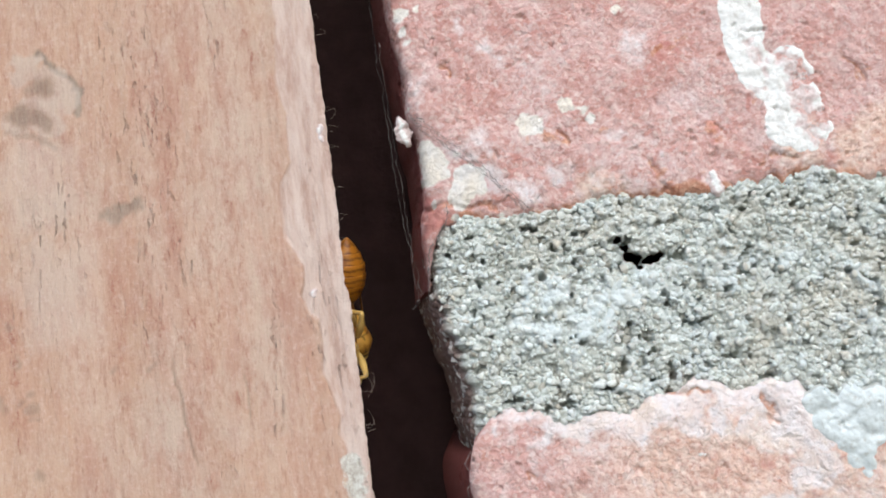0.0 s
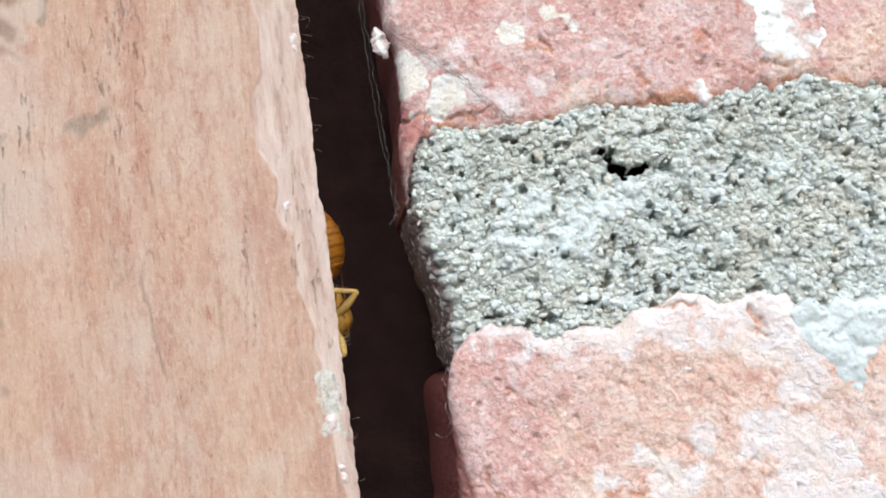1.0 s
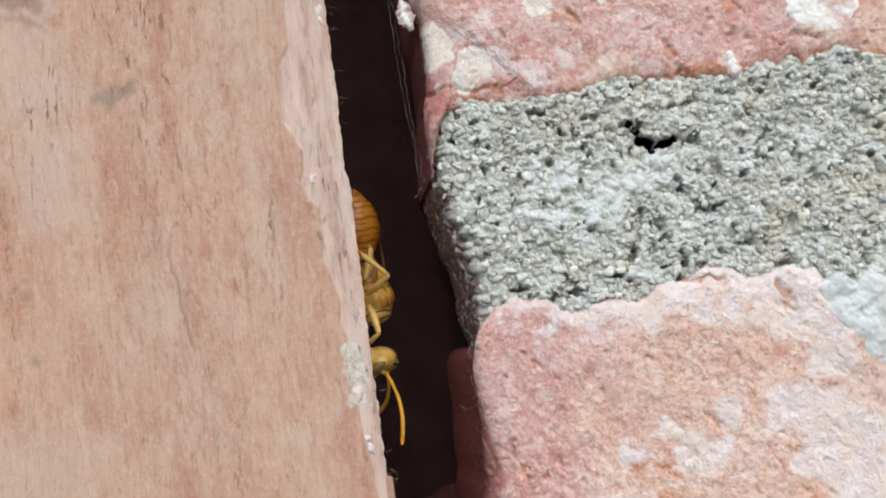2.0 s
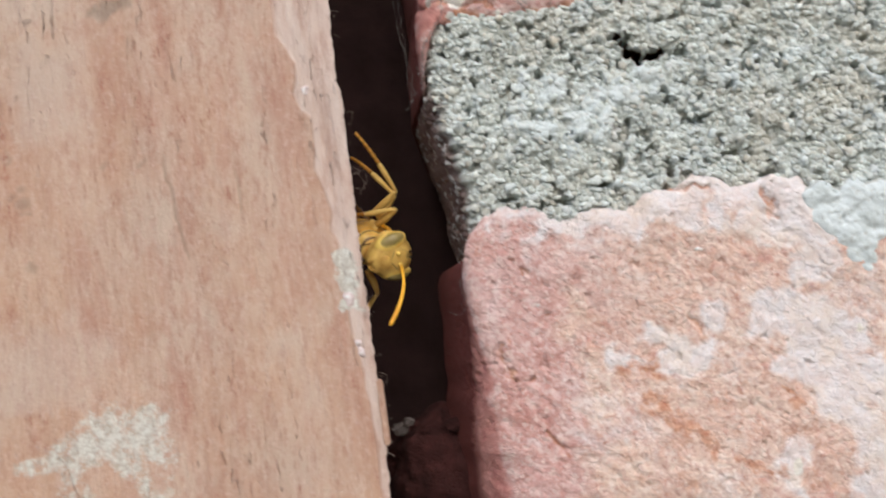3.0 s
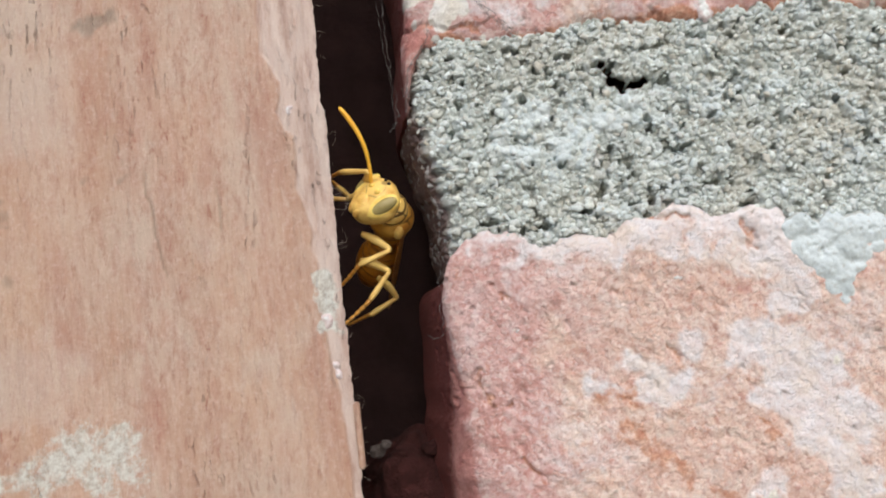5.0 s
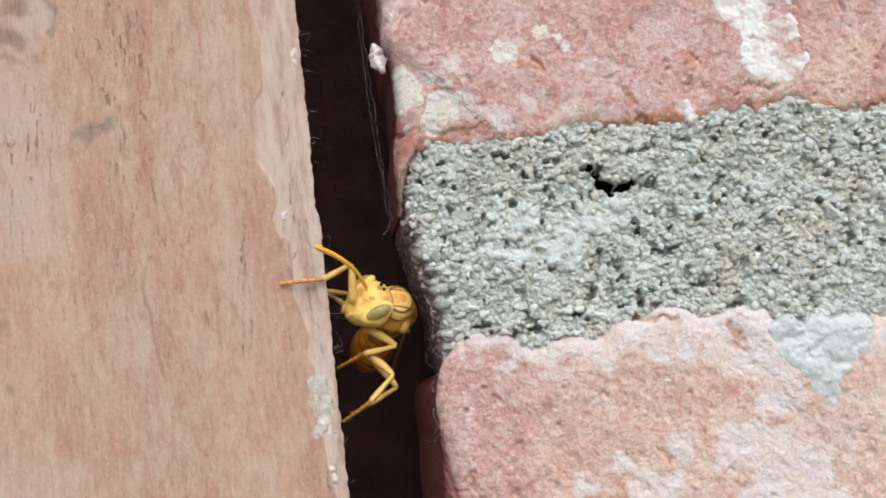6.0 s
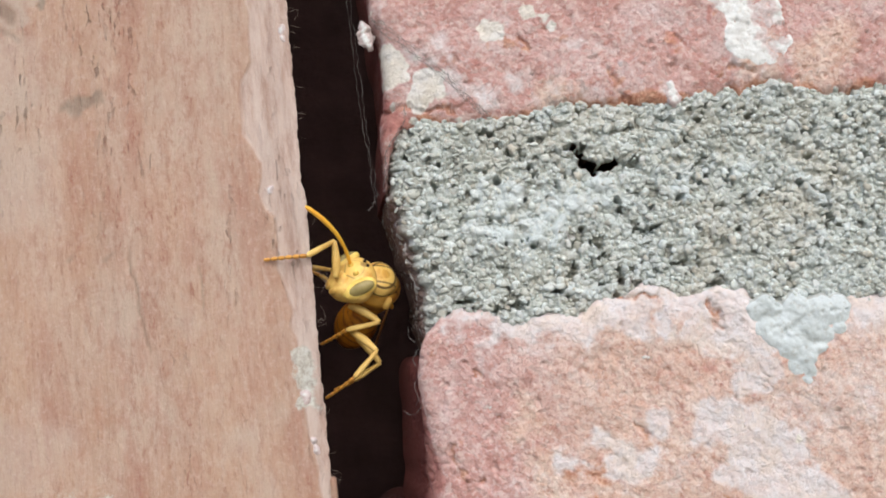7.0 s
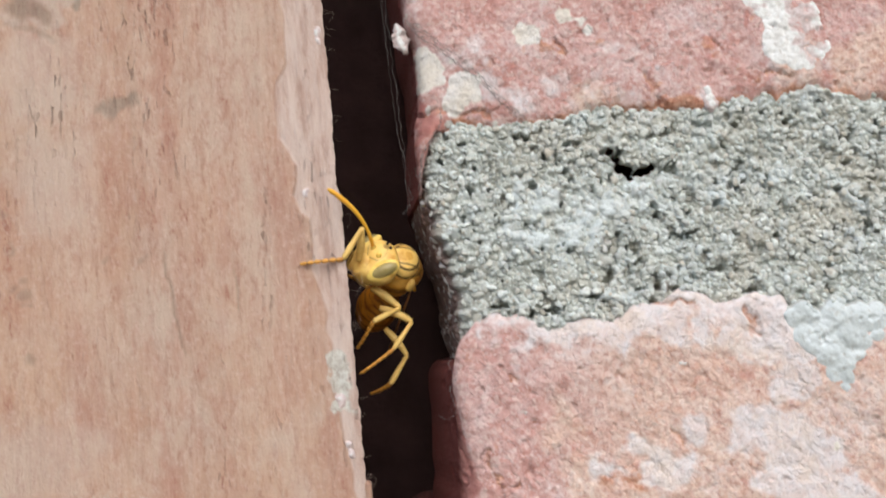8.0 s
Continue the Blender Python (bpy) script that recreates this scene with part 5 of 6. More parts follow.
step(0, 'LM', (-9.11, 10.00, 8.59), (-10.66, 10.51, 10.07), (-12.30, 10.26, 8.78), (-14.39, 11.17, 7.77))
step(0, 'LH', (-9.01, 10.00, 9.38), (-10.89, 10.70, 8.47), (-12.11, 10.29, 10.13), (-13.86, 10.87, 11.82))
stance(0.5, thorax=(-10.04, 10.00, 8.29), ahead=(0.00, 0.45, -1.00), up=(1.00, -0.25, 0.00), tail=(0.25, -0.38, 1.00),
       face=(-11.10, 10.40, 5.30), gaze=(0.00, 0.20, -1.00), crown=(1.00, -0.20, 0.00), tip_right=(-11.95, 13.76, 1.36), tip_left=(-12.82, 13.98, 1.48))
step(0.5, 'RF', (-9.10, 7.00, 6.92), (-8.54, 5.61, 5.31), (-10.62, 5.77, 5.08), (-12.49, 7.19, 5.92))
step(0.5, 'RM', (-8.96, 7.00, 8.03), (-8.28, 5.39, 9.37), (-9.98, 6.52, 9.85), (-12.12, 7.78, 10.11))
step(0.5, 'RH', (-9.20, 8.00, 8.91), (-9.51, 6.34, 10.33), (-11.09, 5.82, 11.61), (-12.29, 6.89, 13.53))
step(0.5, 'LF', (-9.75, 10.00, 7.16), (-11.28, 10.57, 8.63), (-12.92, 10.32, 7.34), (-15.00, 11.31, 6.37))
step(0.5, 'LM', (-9.60, 10.00, 8.34), (-11.13, 10.53, 9.83), (-12.77, 10.31, 8.53), (-14.85, 11.29, 7.57))
step(0.5, 'LH', (-9.49, 10.00, 9.13), (-11.36, 10.75, 8.25), (-12.58, 10.30, 9.90), (-14.31, 10.95, 11.59))
stance(1, thorax=(-9.88, 10.00, 5.05), ahead=(0.00, 0.45, -1.00), up=(1.00, -0.25, 0.00), tail=(0.20, -0.38, 1.00),
       face=(-11.09, 10.40, 2.13), gaze=(0.00, 0.20, -1.00), crown=(1.00, -0.20, 0.00), tip_right=(-12.02, 13.76, -1.77), tip_left=(-12.88, 13.96, -1.67))
step(1, 'RF', (-9.04, 7.00, 3.75), (-8.44, 5.56, 2.21), (-10.50, 5.87, 1.98), (-12.38, 7.31, 2.79))
step(1, 'RM', (-8.90, 7.00, 4.84), (-7.25, 6.25, 6.08), (-9.27, 5.82, 6.44), (-11.69, 6.40, 6.69))
step(1, 'RH', (-9.16, 8.00, 5.68), (-9.41, 6.32, 7.07), (-11.01, 5.96, 8.39), (-12.20, 7.15, 10.23))
step(1, 'LF', (-9.76, 10.00, 3.94), (-11.29, 10.66, 5.38), (-12.91, 10.34, 4.09), (-14.96, 11.44, 3.17))
step(1, 'LM', (-9.61, 10.00, 5.09), (-11.14, 10.62, 6.55), (-12.76, 10.34, 5.25), (-14.82, 11.43, 4.34))
step(1, 'LH', (-9.51, 10.00, 5.86), (-11.37, 10.80, 5.00), (-12.57, 10.34, 6.66), (-14.29, 11.16, 8.28))
stance(1.2, thorax=(-9.13, 10.00, 4.63), ahead=(0.00, 0.45, -1.00), up=(1.00, -0.25, 0.00), tail=(0.15, -0.38, 1.00),
       face=(-10.55, 10.40, 1.70), gaze=(0.00, 0.20, -1.00), crown=(1.00, -0.20, 0.00), tip_right=(-11.39, 13.77, -2.24), tip_left=(-12.25, 13.99, -2.13))
step(1.2, 'RF', (-8.60, 7.00, 3.36), (-8.04, 5.53, 1.83), (-10.10, 5.85, 1.59), (-11.95, 7.34, 2.38))
step(1.2, 'RM', (-8.46, 7.00, 4.45), (-6.82, 6.24, 5.70), (-8.85, 5.87, 6.06), (-11.28, 6.44, 6.30))
step(1.2, 'RH', (-8.69, 8.00, 5.28), (-8.99, 6.34, 6.69), (-10.57, 5.86, 7.98), (-11.75, 7.08, 9.82))
step(1.2, 'LF', (-9.23, 10.00, 3.53), (-10.75, 10.70, 4.95), (-12.39, 10.41, 3.67), (-14.42, 11.51, 2.72))
step(1.2, 'LM', (-9.08, 10.00, 4.68), (-10.60, 10.66, 6.12), (-12.24, 10.41, 4.83), (-14.28, 11.50, 3.90))
step(1.2, 'LH', (-8.98, 10.00, 5.45), (-10.82, 10.82, 4.57), (-12.05, 10.41, 6.23), (-13.76, 11.24, 7.85))
stance(2.3, thorax=(-8.58, 9.60, 4.53), ahead=(0.15, -0.20, -1.00), up=(1.00, -0.25, 0.10), tail=(-0.12, 0.10, 1.00),
       face=(-7.93, 8.40, -0.04), gaze=(0.20, -0.30, -0.90), crown=(0.95, -0.10, 0.20), tip_right=(-6.45, 4.90, -4.57), tip_left=(-8.36, 12.45, -3.32))
step(2.3, 'RF', (-8.38, 7.10, 3.84), (-7.57, 5.88, 2.20), (-8.90, 6.66, 0.78), (-10.72, 8.37, 0.66))
step(2.3, 'RM', (-8.49, 7.40, 4.81), (-6.98, 6.30, 5.96), (-8.01, 5.83, 7.73), (-9.23, 6.71, 9.73))
step(2.3, 'RH', (-8.90, 8.60, 5.54), (-8.14, 9.68, 7.30), (-8.92, 9.20, 9.19), (-9.74, 10.34, 11.27))
step(2.3, 'LF', (-9.18, 10.60, 3.57), (-10.71, 11.21, 5.04), (-12.35, 10.95, 3.74), (-14.43, 11.94, 2.78))
step(2.3, 'LM', (-9.03, 10.60, 4.74), (-10.55, 11.17, 6.22), (-12.19, 10.95, 4.93), (-14.28, 11.94, 3.98))
step(2.3, 'LH', (-9.27, 10.60, 5.98), (-11.14, 11.36, 5.11), (-12.34, 10.88, 6.76), (-14.06, 11.59, 8.43))
stance(2.5, thorax=(-8.56, 9.60, 3.30), ahead=(0.20, -0.35, -0.90), up=(1.00, -0.25, 0.15), tail=(-0.40, 0.60, 0.70),
       face=(-7.55, 8.40, 0.28), gaze=(0.15, -0.40, -0.90), crown=(0.95, -0.10, 0.25), tip_right=(-8.53, 5.72, -4.54), tip_left=(-5.40, 4.85, 2.31))
step(2.5, 'RF', (-8.24, 7.10, 2.66), (-6.31, 6.13, 2.26), (-8.28, 6.61, 1.73), (-10.11, 8.29, 1.47))
step(2.5, 'RM', (-8.41, 7.20, 3.81), (-6.69, 7.22, 5.18), (-7.33, 6.75, 7.13), (-8.25, 6.10, 9.36))
step(2.5, 'RH', (-8.15, 8.10, 4.60), (-6.97, 6.34, 5.19), (-8.01, 5.88, 6.96), (-9.11, 7.66, 8.33))
step(2.5, 'LF', (-8.77, 10.60, 2.91), (-10.30, 11.20, 4.37), (-11.94, 10.95, 3.08), (-14.02, 11.93, 2.11))
step(2.5, 'LM', (-8.62, 10.60, 4.08), (-10.14, 11.17, 5.56), (-11.78, 10.95, 4.27), (-13.87, 11.93, 3.31))
step(2.5, 'LH', (-8.86, 10.60, 5.32), (-10.73, 11.36, 4.45), (-11.94, 10.88, 6.10), (-13.66, 11.59, 7.77))
stance(2.7, thorax=(-9.62, 9.50, 3.46), ahead=(0.20, -0.40, -0.85), up=(1.00, -0.20, 0.15), tail=(-0.40, 0.60, 0.70),
       face=(-7.93, 8.20, 0.16), gaze=(0.20, -0.50, -0.80), crown=(0.95, 0.00, 0.25), tip_right=(-7.52, 5.76, -4.88), tip_left=(-5.61, 4.33, 1.85))
step(2.7, 'RF', (-8.95, 7.10, 2.65), (-6.82, 7.35, 2.17), (-8.85, 7.08, 1.72), (-10.89, 8.45, 1.28))
step(2.7, 'RM', (-8.84, 7.20, 3.58), (-6.84, 7.31, 4.49), (-7.65, 6.88, 6.39), (-8.60, 6.30, 8.62))
step(2.7, 'RH', (-8.71, 8.10, 4.20), (-7.11, 6.71, 4.78), (-8.14, 6.29, 6.56), (-9.13, 7.98, 8.11))
step(2.7, 'LF', (-9.50, 10.60, 2.70), (-11.03, 11.19, 4.17), (-12.67, 10.93, 2.88), (-14.76, 11.87, 1.89))
step(2.7, 'LM', (-9.34, 10.60, 3.88), (-10.87, 11.15, 5.37), (-12.51, 10.93, 4.08), (-14.61, 11.87, 3.10))
step(2.7, 'LH', (-9.58, 10.60, 5.13), (-11.46, 11.33, 4.24), (-12.66, 10.87, 5.90), (-14.38, 11.53, 7.58))
stance(3, thorax=(-8.61, 8.20, 2.88), ahead=(0.25, -0.75, -0.50), up=(0.95, 0.25, 0.05), tail=(-0.50, 0.80, 0.20),
       face=(-6.84, 6.70, 1.45), gaze=(0.25, -0.80, -0.55), crown=(0.95, 0.20, 0.10), tip_right=(-7.99, 9.20, 4.08), tip_left=(-7.03, 3.41, -3.16))
step(3, 'RF', (-7.70, 7.40, 3.61), (-6.02, 6.17, 4.31), (-8.10, 6.43, 4.29), (-9.72, 8.31, 4.61))
step(3, 'RM', (-7.63, 7.80, 4.61), (-5.93, 6.83, 5.61), (-6.73, 6.26, 7.46), (-7.90, 5.47, 9.53))
step(3, 'RH', (-7.51, 8.20, 4.26), (-6.05, 7.00, 5.39), (-7.32, 6.48, 6.98), (-8.75, 7.84, 8.52))
step(3, 'LF', (-8.52, 7.30, 0.69), (-8.27, 8.92, -0.77), (-9.67, 9.76, -2.10), (-11.27, 11.60, -2.66))
step(3, 'LM', (-9.23, 9.80, 1.37), (-10.75, 10.40, 2.84), (-12.38, 10.19, 1.54), (-14.46, 11.23, 0.61))
step(3, 'LH', (-9.52, 9.80, 2.20), (-11.04, 10.37, 3.68), (-12.67, 10.17, 2.38), (-14.76, 11.20, 1.46))
stance(3.2, thorax=(-8.29, 6.80, 1.27), ahead=(0.30, -0.85, -0.10), up=(0.95, 0.30, 0.00), tail=(-0.60, 0.80, 0.00),
       face=(-6.28, 5.00, 1.14), gaze=(0.20, -0.97, 0.00), crown=(0.95, 0.20, 0.20), tip_right=(-3.81, 1.44, 5.16), tip_left=(-3.67, 2.21, -3.15))
step(3.2, 'RF', (-7.54, 5.20, 1.35), (-5.78, 5.14, 2.67), (-7.53, 5.80, 3.63), (-9.29, 7.54, 3.98))
step(3.2, 'RM', (-7.94, 5.80, 1.84), (-6.12, 5.76, 3.08), (-6.82, 5.22, 4.99), (-7.84, 4.50, 7.15))
step(3.2, 'RH', (-7.86, 6.70, 2.13), (-6.39, 6.55, 3.76), (-7.49, 6.00, 5.47), (-8.84, 7.28, 7.14))
step(3.2, 'LF', (-7.75, 5.40, -0.05), (-6.44, 5.68, -1.79), (-8.24, 6.36, -2.64), (-9.58, 8.41, -3.14))
step(3.2, 'LM', (-8.03, 6.20, 0.25), (-7.72, 7.86, -1.16), (-9.39, 7.85, -2.43), (-10.62, 9.96, -2.96))
step(3.2, 'LH', (-8.80, 9.20, 1.03), (-10.31, 9.83, 2.50), (-11.95, 9.64, 1.20), (-14.00, 10.77, 0.32))
stance(3.5, thorax=(-8.32, 6.10, 1.76), ahead=(0.30, -0.85, -0.05), up=(0.95, 0.30, 0.00), tail=(-0.60, 0.80, 0.00),
       face=(-6.07, 4.10, 1.44), gaze=(0.18, -0.97, -0.02), crown=(0.92, 0.15, 0.30), tip_right=(-4.28, -0.31, 5.01), tip_left=(-3.37, 3.17, -3.22))
step(3.5, 'RF', (-7.81, 4.50, 2.15), (-5.95, 4.57, 3.32), (-7.33, 5.71, 4.42), (-8.90, 7.58, 4.97))
step(3.5, 'RM', (-7.83, 5.10, 2.73), (-5.92, 5.17, 3.82), (-6.46, 4.70, 5.79), (-7.29, 4.00, 8.05))
step(3.5, 'RH', (-8.45, 6.40, 2.53), (-6.92, 6.38, 4.12), (-7.19, 6.00, 6.16), (-8.61, 6.32, 8.20))
step(3.5, 'LF', (-7.86, 4.90, 0.20), (-6.62, 5.05, -1.61), (-8.17, 6.12, -2.55), (-9.87, 7.82, -3.23))
step(3.5, 'LM', (-8.25, 5.90, 0.64), (-7.96, 7.47, -0.88), (-9.65, 7.47, -2.13), (-10.90, 9.52, -2.80))
step(3.5, 'LH', (-9.06, 8.90, 1.21), (-10.58, 9.59, 2.64), (-12.22, 9.29, 1.36), (-14.28, 10.36, 0.43))
stance(3.7, thorax=(-8.24, 6.00, 2.02), ahead=(0.30, -0.85, 0.05), up=(0.95, 0.30, 0.05), tail=(-0.60, 0.80, -0.10),
       face=(-5.95, 4.00, 1.42), gaze=(0.12, -0.98, 0.03), crown=(0.92, 0.10, 0.32), tip_right=(-4.29, 0.24, 5.68), tip_left=(-3.26, 0.87, -2.56))
step(3.7, 'RF', (-7.76, 4.40, 2.21), (-6.03, 4.40, 3.57), (-7.45, 5.58, 4.57), (-9.04, 7.45, 5.06))
step(3.7, 'RM', (-7.99, 5.00, 2.65), (-6.16, 5.03, 3.87), (-6.94, 4.58, 5.77), (-8.46, 3.94, 7.65))
step(3.7, 'RH', (-8.56, 6.30, 2.83), (-7.03, 6.26, 4.41), (-7.48, 5.83, 6.42), (-8.81, 7.29, 7.96))
step(3.7, 'LF', (-7.96, 4.80, 0.46), (-6.86, 4.96, -1.43), (-8.31, 6.02, -2.52), (-10.00, 7.75, -3.12))
step(3.7, 'LM', (-8.36, 5.80, 0.92), (-8.06, 7.38, -0.58), (-9.75, 7.35, -1.83), (-11.01, 9.41, -2.48))
step(3.7, 'LH', (-9.17, 8.80, 1.53), (-10.69, 9.46, 2.98), (-12.33, 9.17, 1.69), (-14.39, 10.24, 0.77))
stance(4, thorax=(-6.01, 5.20, 2.15), ahead=(0.12, -0.92, 0.30), up=(0.90, -0.10, -0.10), tail=(-0.35, 0.85, -0.50),
       face=(-6.16, 2.40, 2.64), gaze=(-0.25, -0.84, 0.42), crown=(0.80, 0.02, 0.55), tip_right=(-5.32, -0.53, 7.75), tip_left=(-4.94, 5.23, 0.37))
step(4, 'RF', (-6.85, 3.60, 4.48), (-5.85, 1.64, 4.36), (-7.85, 2.27, 4.29), (-9.15, 4.40, 4.50))
step(4, 'RM', (-5.93, 4.20, 4.06), (-4.76, 2.35, 3.84), (-6.15, 1.87, 5.33), (-7.82, 1.18, 7.06))
step(4, 'RH', (-6.91, 6.00, 2.94), (-8.37, 6.82, 4.36), (-9.40, 7.35, 6.12), (-10.45, 9.25, 7.35))
step(4, 'LF', (-7.73, 3.60, 1.26), (-6.10, 3.89, -0.19), (-7.94, 4.23, -1.14), (-9.38, 6.23, -1.55))
step(4, 'LM', (-7.34, 4.40, 0.36), (-6.41, 4.56, -1.62), (-7.89, 6.05, -1.69), (-9.40, 8.03, -1.86))
step(4, 'LH', (-7.65, 6.00, 0.10), (-7.72, 7.24, -1.72), (-9.40, 7.34, -2.97), (-11.32, 8.85, -3.51))
stance(4.2, thorax=(-5.41, 5.20, 2.61), ahead=(0.12, -0.92, 0.30), up=(0.90, -0.15, -0.10), tail=(-0.35, 0.85, -0.50),
       face=(-5.66, 2.40, 3.24), gaze=(-0.28, -0.82, 0.46), crown=(0.80, 0.04, 0.56), tip_right=(-5.18, -0.93, 8.16), tip_left=(-4.21, 5.44, 1.45))
step(4.2, 'RF', (-6.01, 3.60, 4.32), (-5.31, 1.56, 4.72), (-7.41, 1.58, 4.65), (-8.76, 3.66, 5.00))
step(4.2, 'RM', (-5.52, 4.40, 4.74), (-5.42, 2.21, 4.97), (-6.99, 2.74, 6.27), (-8.31, 3.94, 8.01))
step(4.2, 'RH', (-6.80, 6.00, 3.34), (-8.23, 6.83, 4.79), (-9.25, 7.35, 6.55), (-10.15, 9.00, 8.20))
step(4.2, 'LF', (-7.09, 3.40, 1.63), (-5.90, 3.66, -0.21), (-7.69, 4.54, -0.86), (-8.94, 6.61, -1.47))
step(4.2, 'LM', (-6.75, 4.40, 0.63), (-5.87, 4.59, -1.38), (-7.67, 5.38, -2.11), (-9.00, 7.48, -2.37))
step(4.2, 'LH', (-7.15, 6.00, 0.45), (-7.16, 7.31, -1.32), (-8.84, 7.46, -2.58), (-10.69, 9.06, -3.08))
stance(5.3, thorax=(-4.89, 4.65, 4.86), ahead=(0.15, -0.88, 0.40), up=(0.90, -0.30, 0.00), tail=(-0.45, 0.85, -0.50),
       face=(-5.30, 2.40, 5.71), gaze=(-0.40, -0.78, 0.40), crown=(0.80, -0.10, 0.55), tip_right=(-6.93, 0.51, 11.14), tip_left=(-4.01, 5.63, 4.32))
step(5.3, 'RF', (-6.20, 3.40, 6.94), (-5.73, 1.30, 7.40), (-7.35, 2.58, 7.80), (-8.74, 4.66, 7.74))
step(5.3, 'RM', (-5.84, 5.50, 7.46), (-7.19, 7.17, 7.94), (-8.84, 8.20, 8.74), (-9.97, 10.22, 9.68))
step(5.3, 'RH', (-6.13, 6.00, 5.36), (-7.30, 7.18, 6.81), (-8.57, 8.40, 7.96), (-9.69, 10.44, 8.87))
step(5.3, 'LF', (-6.50, 3.40, 3.93), (-4.71, 2.61, 2.93), (-6.77, 2.59, 2.57), (-8.51, 4.17, 1.70))
step(5.3, 'LM', (-6.97, 4.00, 2.37), (-5.16, 2.97, 1.66), (-6.41, 2.84, -0.02), (-8.47, 3.41, -1.32))
step(5.3, 'LH', (-5.85, 5.00, 1.08), (-4.81, 6.55, -0.09), (-6.70, 6.27, -0.98), (-8.62, 7.81, -1.41))
stance(5.5, thorax=(-4.61, 4.65, 4.38), ahead=(0.15, -0.88, 0.40), up=(0.90, -0.30, 0.00), tail=(-0.45, 0.85, -0.50),
       face=(-4.88, 2.40, 5.31), gaze=(-0.40, -0.78, 0.40), crown=(0.80, -0.10, 0.55), tip_right=(-6.26, 0.76, 10.89), tip_left=(-3.59, 5.49, 3.67))
step(5.5, 'RF', (-5.64, 3.60, 7.15), (-6.00, 1.43, 7.18), (-7.86, 2.26, 7.68), (-8.56, 4.10, 9.23))
step(5.5, 'RM', (-5.26, 5.50, 6.99), (-6.63, 7.18, 7.38), (-8.29, 8.22, 8.12), (-9.45, 10.28, 8.96))
step(5.5, 'RH', (-5.57, 6.00, 4.87), (-6.76, 7.23, 6.26), (-8.04, 8.50, 7.34), (-9.19, 10.56, 8.15))
step(5.5, 'LF', (-6.36, 3.40, 3.38), (-4.65, 2.39, 2.43), (-6.71, 2.74, 2.20), (-8.50, 4.44, 1.77))
step(5.5, 'LM', (-6.27, 4.00, 2.00), (-4.87, 3.31, 0.45), (-6.47, 2.99, -0.88), (-8.46, 4.32, -1.59))
step(5.5, 'LH', (-5.85, 5.50, 1.62), (-4.77, 5.63, -0.29), (-6.59, 5.28, -1.28), (-8.61, 6.68, -1.71))
stance(5.7, thorax=(-4.34, 4.65, 5.26), ahead=(0.15, -0.88, 0.40), up=(0.90, -0.30, 0.00), tail=(-0.45, 0.85, -0.50),
       face=(-4.69, 2.40, 6.32), gaze=(-0.40, -0.78, 0.40), crown=(0.80, -0.10, 0.55), tip_right=(-6.18, -1.41, 10.44), tip_left=(-3.36, 5.46, 4.66))
step(5.7, 'RF', (-5.51, 3.60, 7.81), (-5.86, 1.43, 7.73), (-7.74, 2.23, 8.19), (-8.65, 4.39, 9.06))
step(5.7, 'RM', (-5.15, 5.50, 7.65), (-6.50, 7.20, 8.04), (-8.15, 8.25, 8.79), (-9.28, 10.32, 9.62))
step(5.7, 'RH', (-5.46, 6.00, 5.52), (-6.62, 7.24, 6.91), (-7.89, 8.52, 8.00), (-9.01, 10.60, 8.81))
step(5.7, 'LF', (-6.13, 3.40, 4.06), (-4.38, 2.48, 3.10), (-6.43, 2.15, 2.81), (-8.31, 3.68, 2.19))
step(5.7, 'LM', (-6.03, 4.00, 2.60), (-4.29, 4.20, 1.28), (-5.69, 3.94, -0.26), (-7.87, 3.48, -1.40))
step(5.7, 'LH', (-5.76, 5.50, 2.24), (-4.68, 5.60, 0.33), (-6.25, 5.31, -1.03), (-8.21, 6.75, -1.63))
stance(6, thorax=(-4.52, 4.15, 4.57), ahead=(0.30, -0.80, 0.38), up=(0.90, -0.25, 0.10), tail=(-0.55, 0.90, -0.45),
       face=(-5.55, 2.20, 5.21), gaze=(-0.28, -0.84, 0.42), crown=(0.87, 0.03, 0.45), tip_right=(-7.79, -2.05, 8.50), tip_left=(-3.73, 5.09, 3.33))
step(6, 'RF', (-6.44, 1.00, 5.39), (-6.25, 0.73, 7.56), (-7.72, -0.52, 6.73), (-10.21, -0.67, 6.79))
step(6, 'RM', (-5.98, 6.00, 5.80), (-7.62, 7.29, 6.49), (-9.33, 8.41, 7.00), (-10.87, 10.29, 7.56))
step(6, 'RH', (-6.26, 6.50, 4.00), (-7.44, 7.77, 5.35), (-8.73, 9.07, 6.38), (-10.23, 10.93, 7.12))
step(6, 'LF', (-6.17, 3.20, 3.81), (-4.40, 3.41, 2.52), (-6.47, 3.10, 2.30), (-8.39, 4.57, 1.64))
step(6, 'LM', (-6.24, 3.80, 2.15), (-4.74, 2.91, 0.80), (-6.28, 2.61, -0.60), (-8.27, 3.71, -1.63))
step(6, 'LH', (-6.13, 5.00, 1.77), (-4.85, 5.07, -0.02), (-6.70, 5.60, -0.86), (-8.33, 7.41, -1.40))
stance(6.2, thorax=(-4.52, 4.15, 4.61), ahead=(0.30, -0.80, 0.38), up=(0.90, -0.25, 0.10), tail=(-0.55, 0.90, -0.45),
       face=(-5.53, 2.20, 5.20), gaze=(-0.28, -0.84, 0.42), crown=(0.87, 0.03, 0.45), tip_right=(-7.31, -1.68, 9.35), tip_left=(-3.72, 5.15, 3.40))
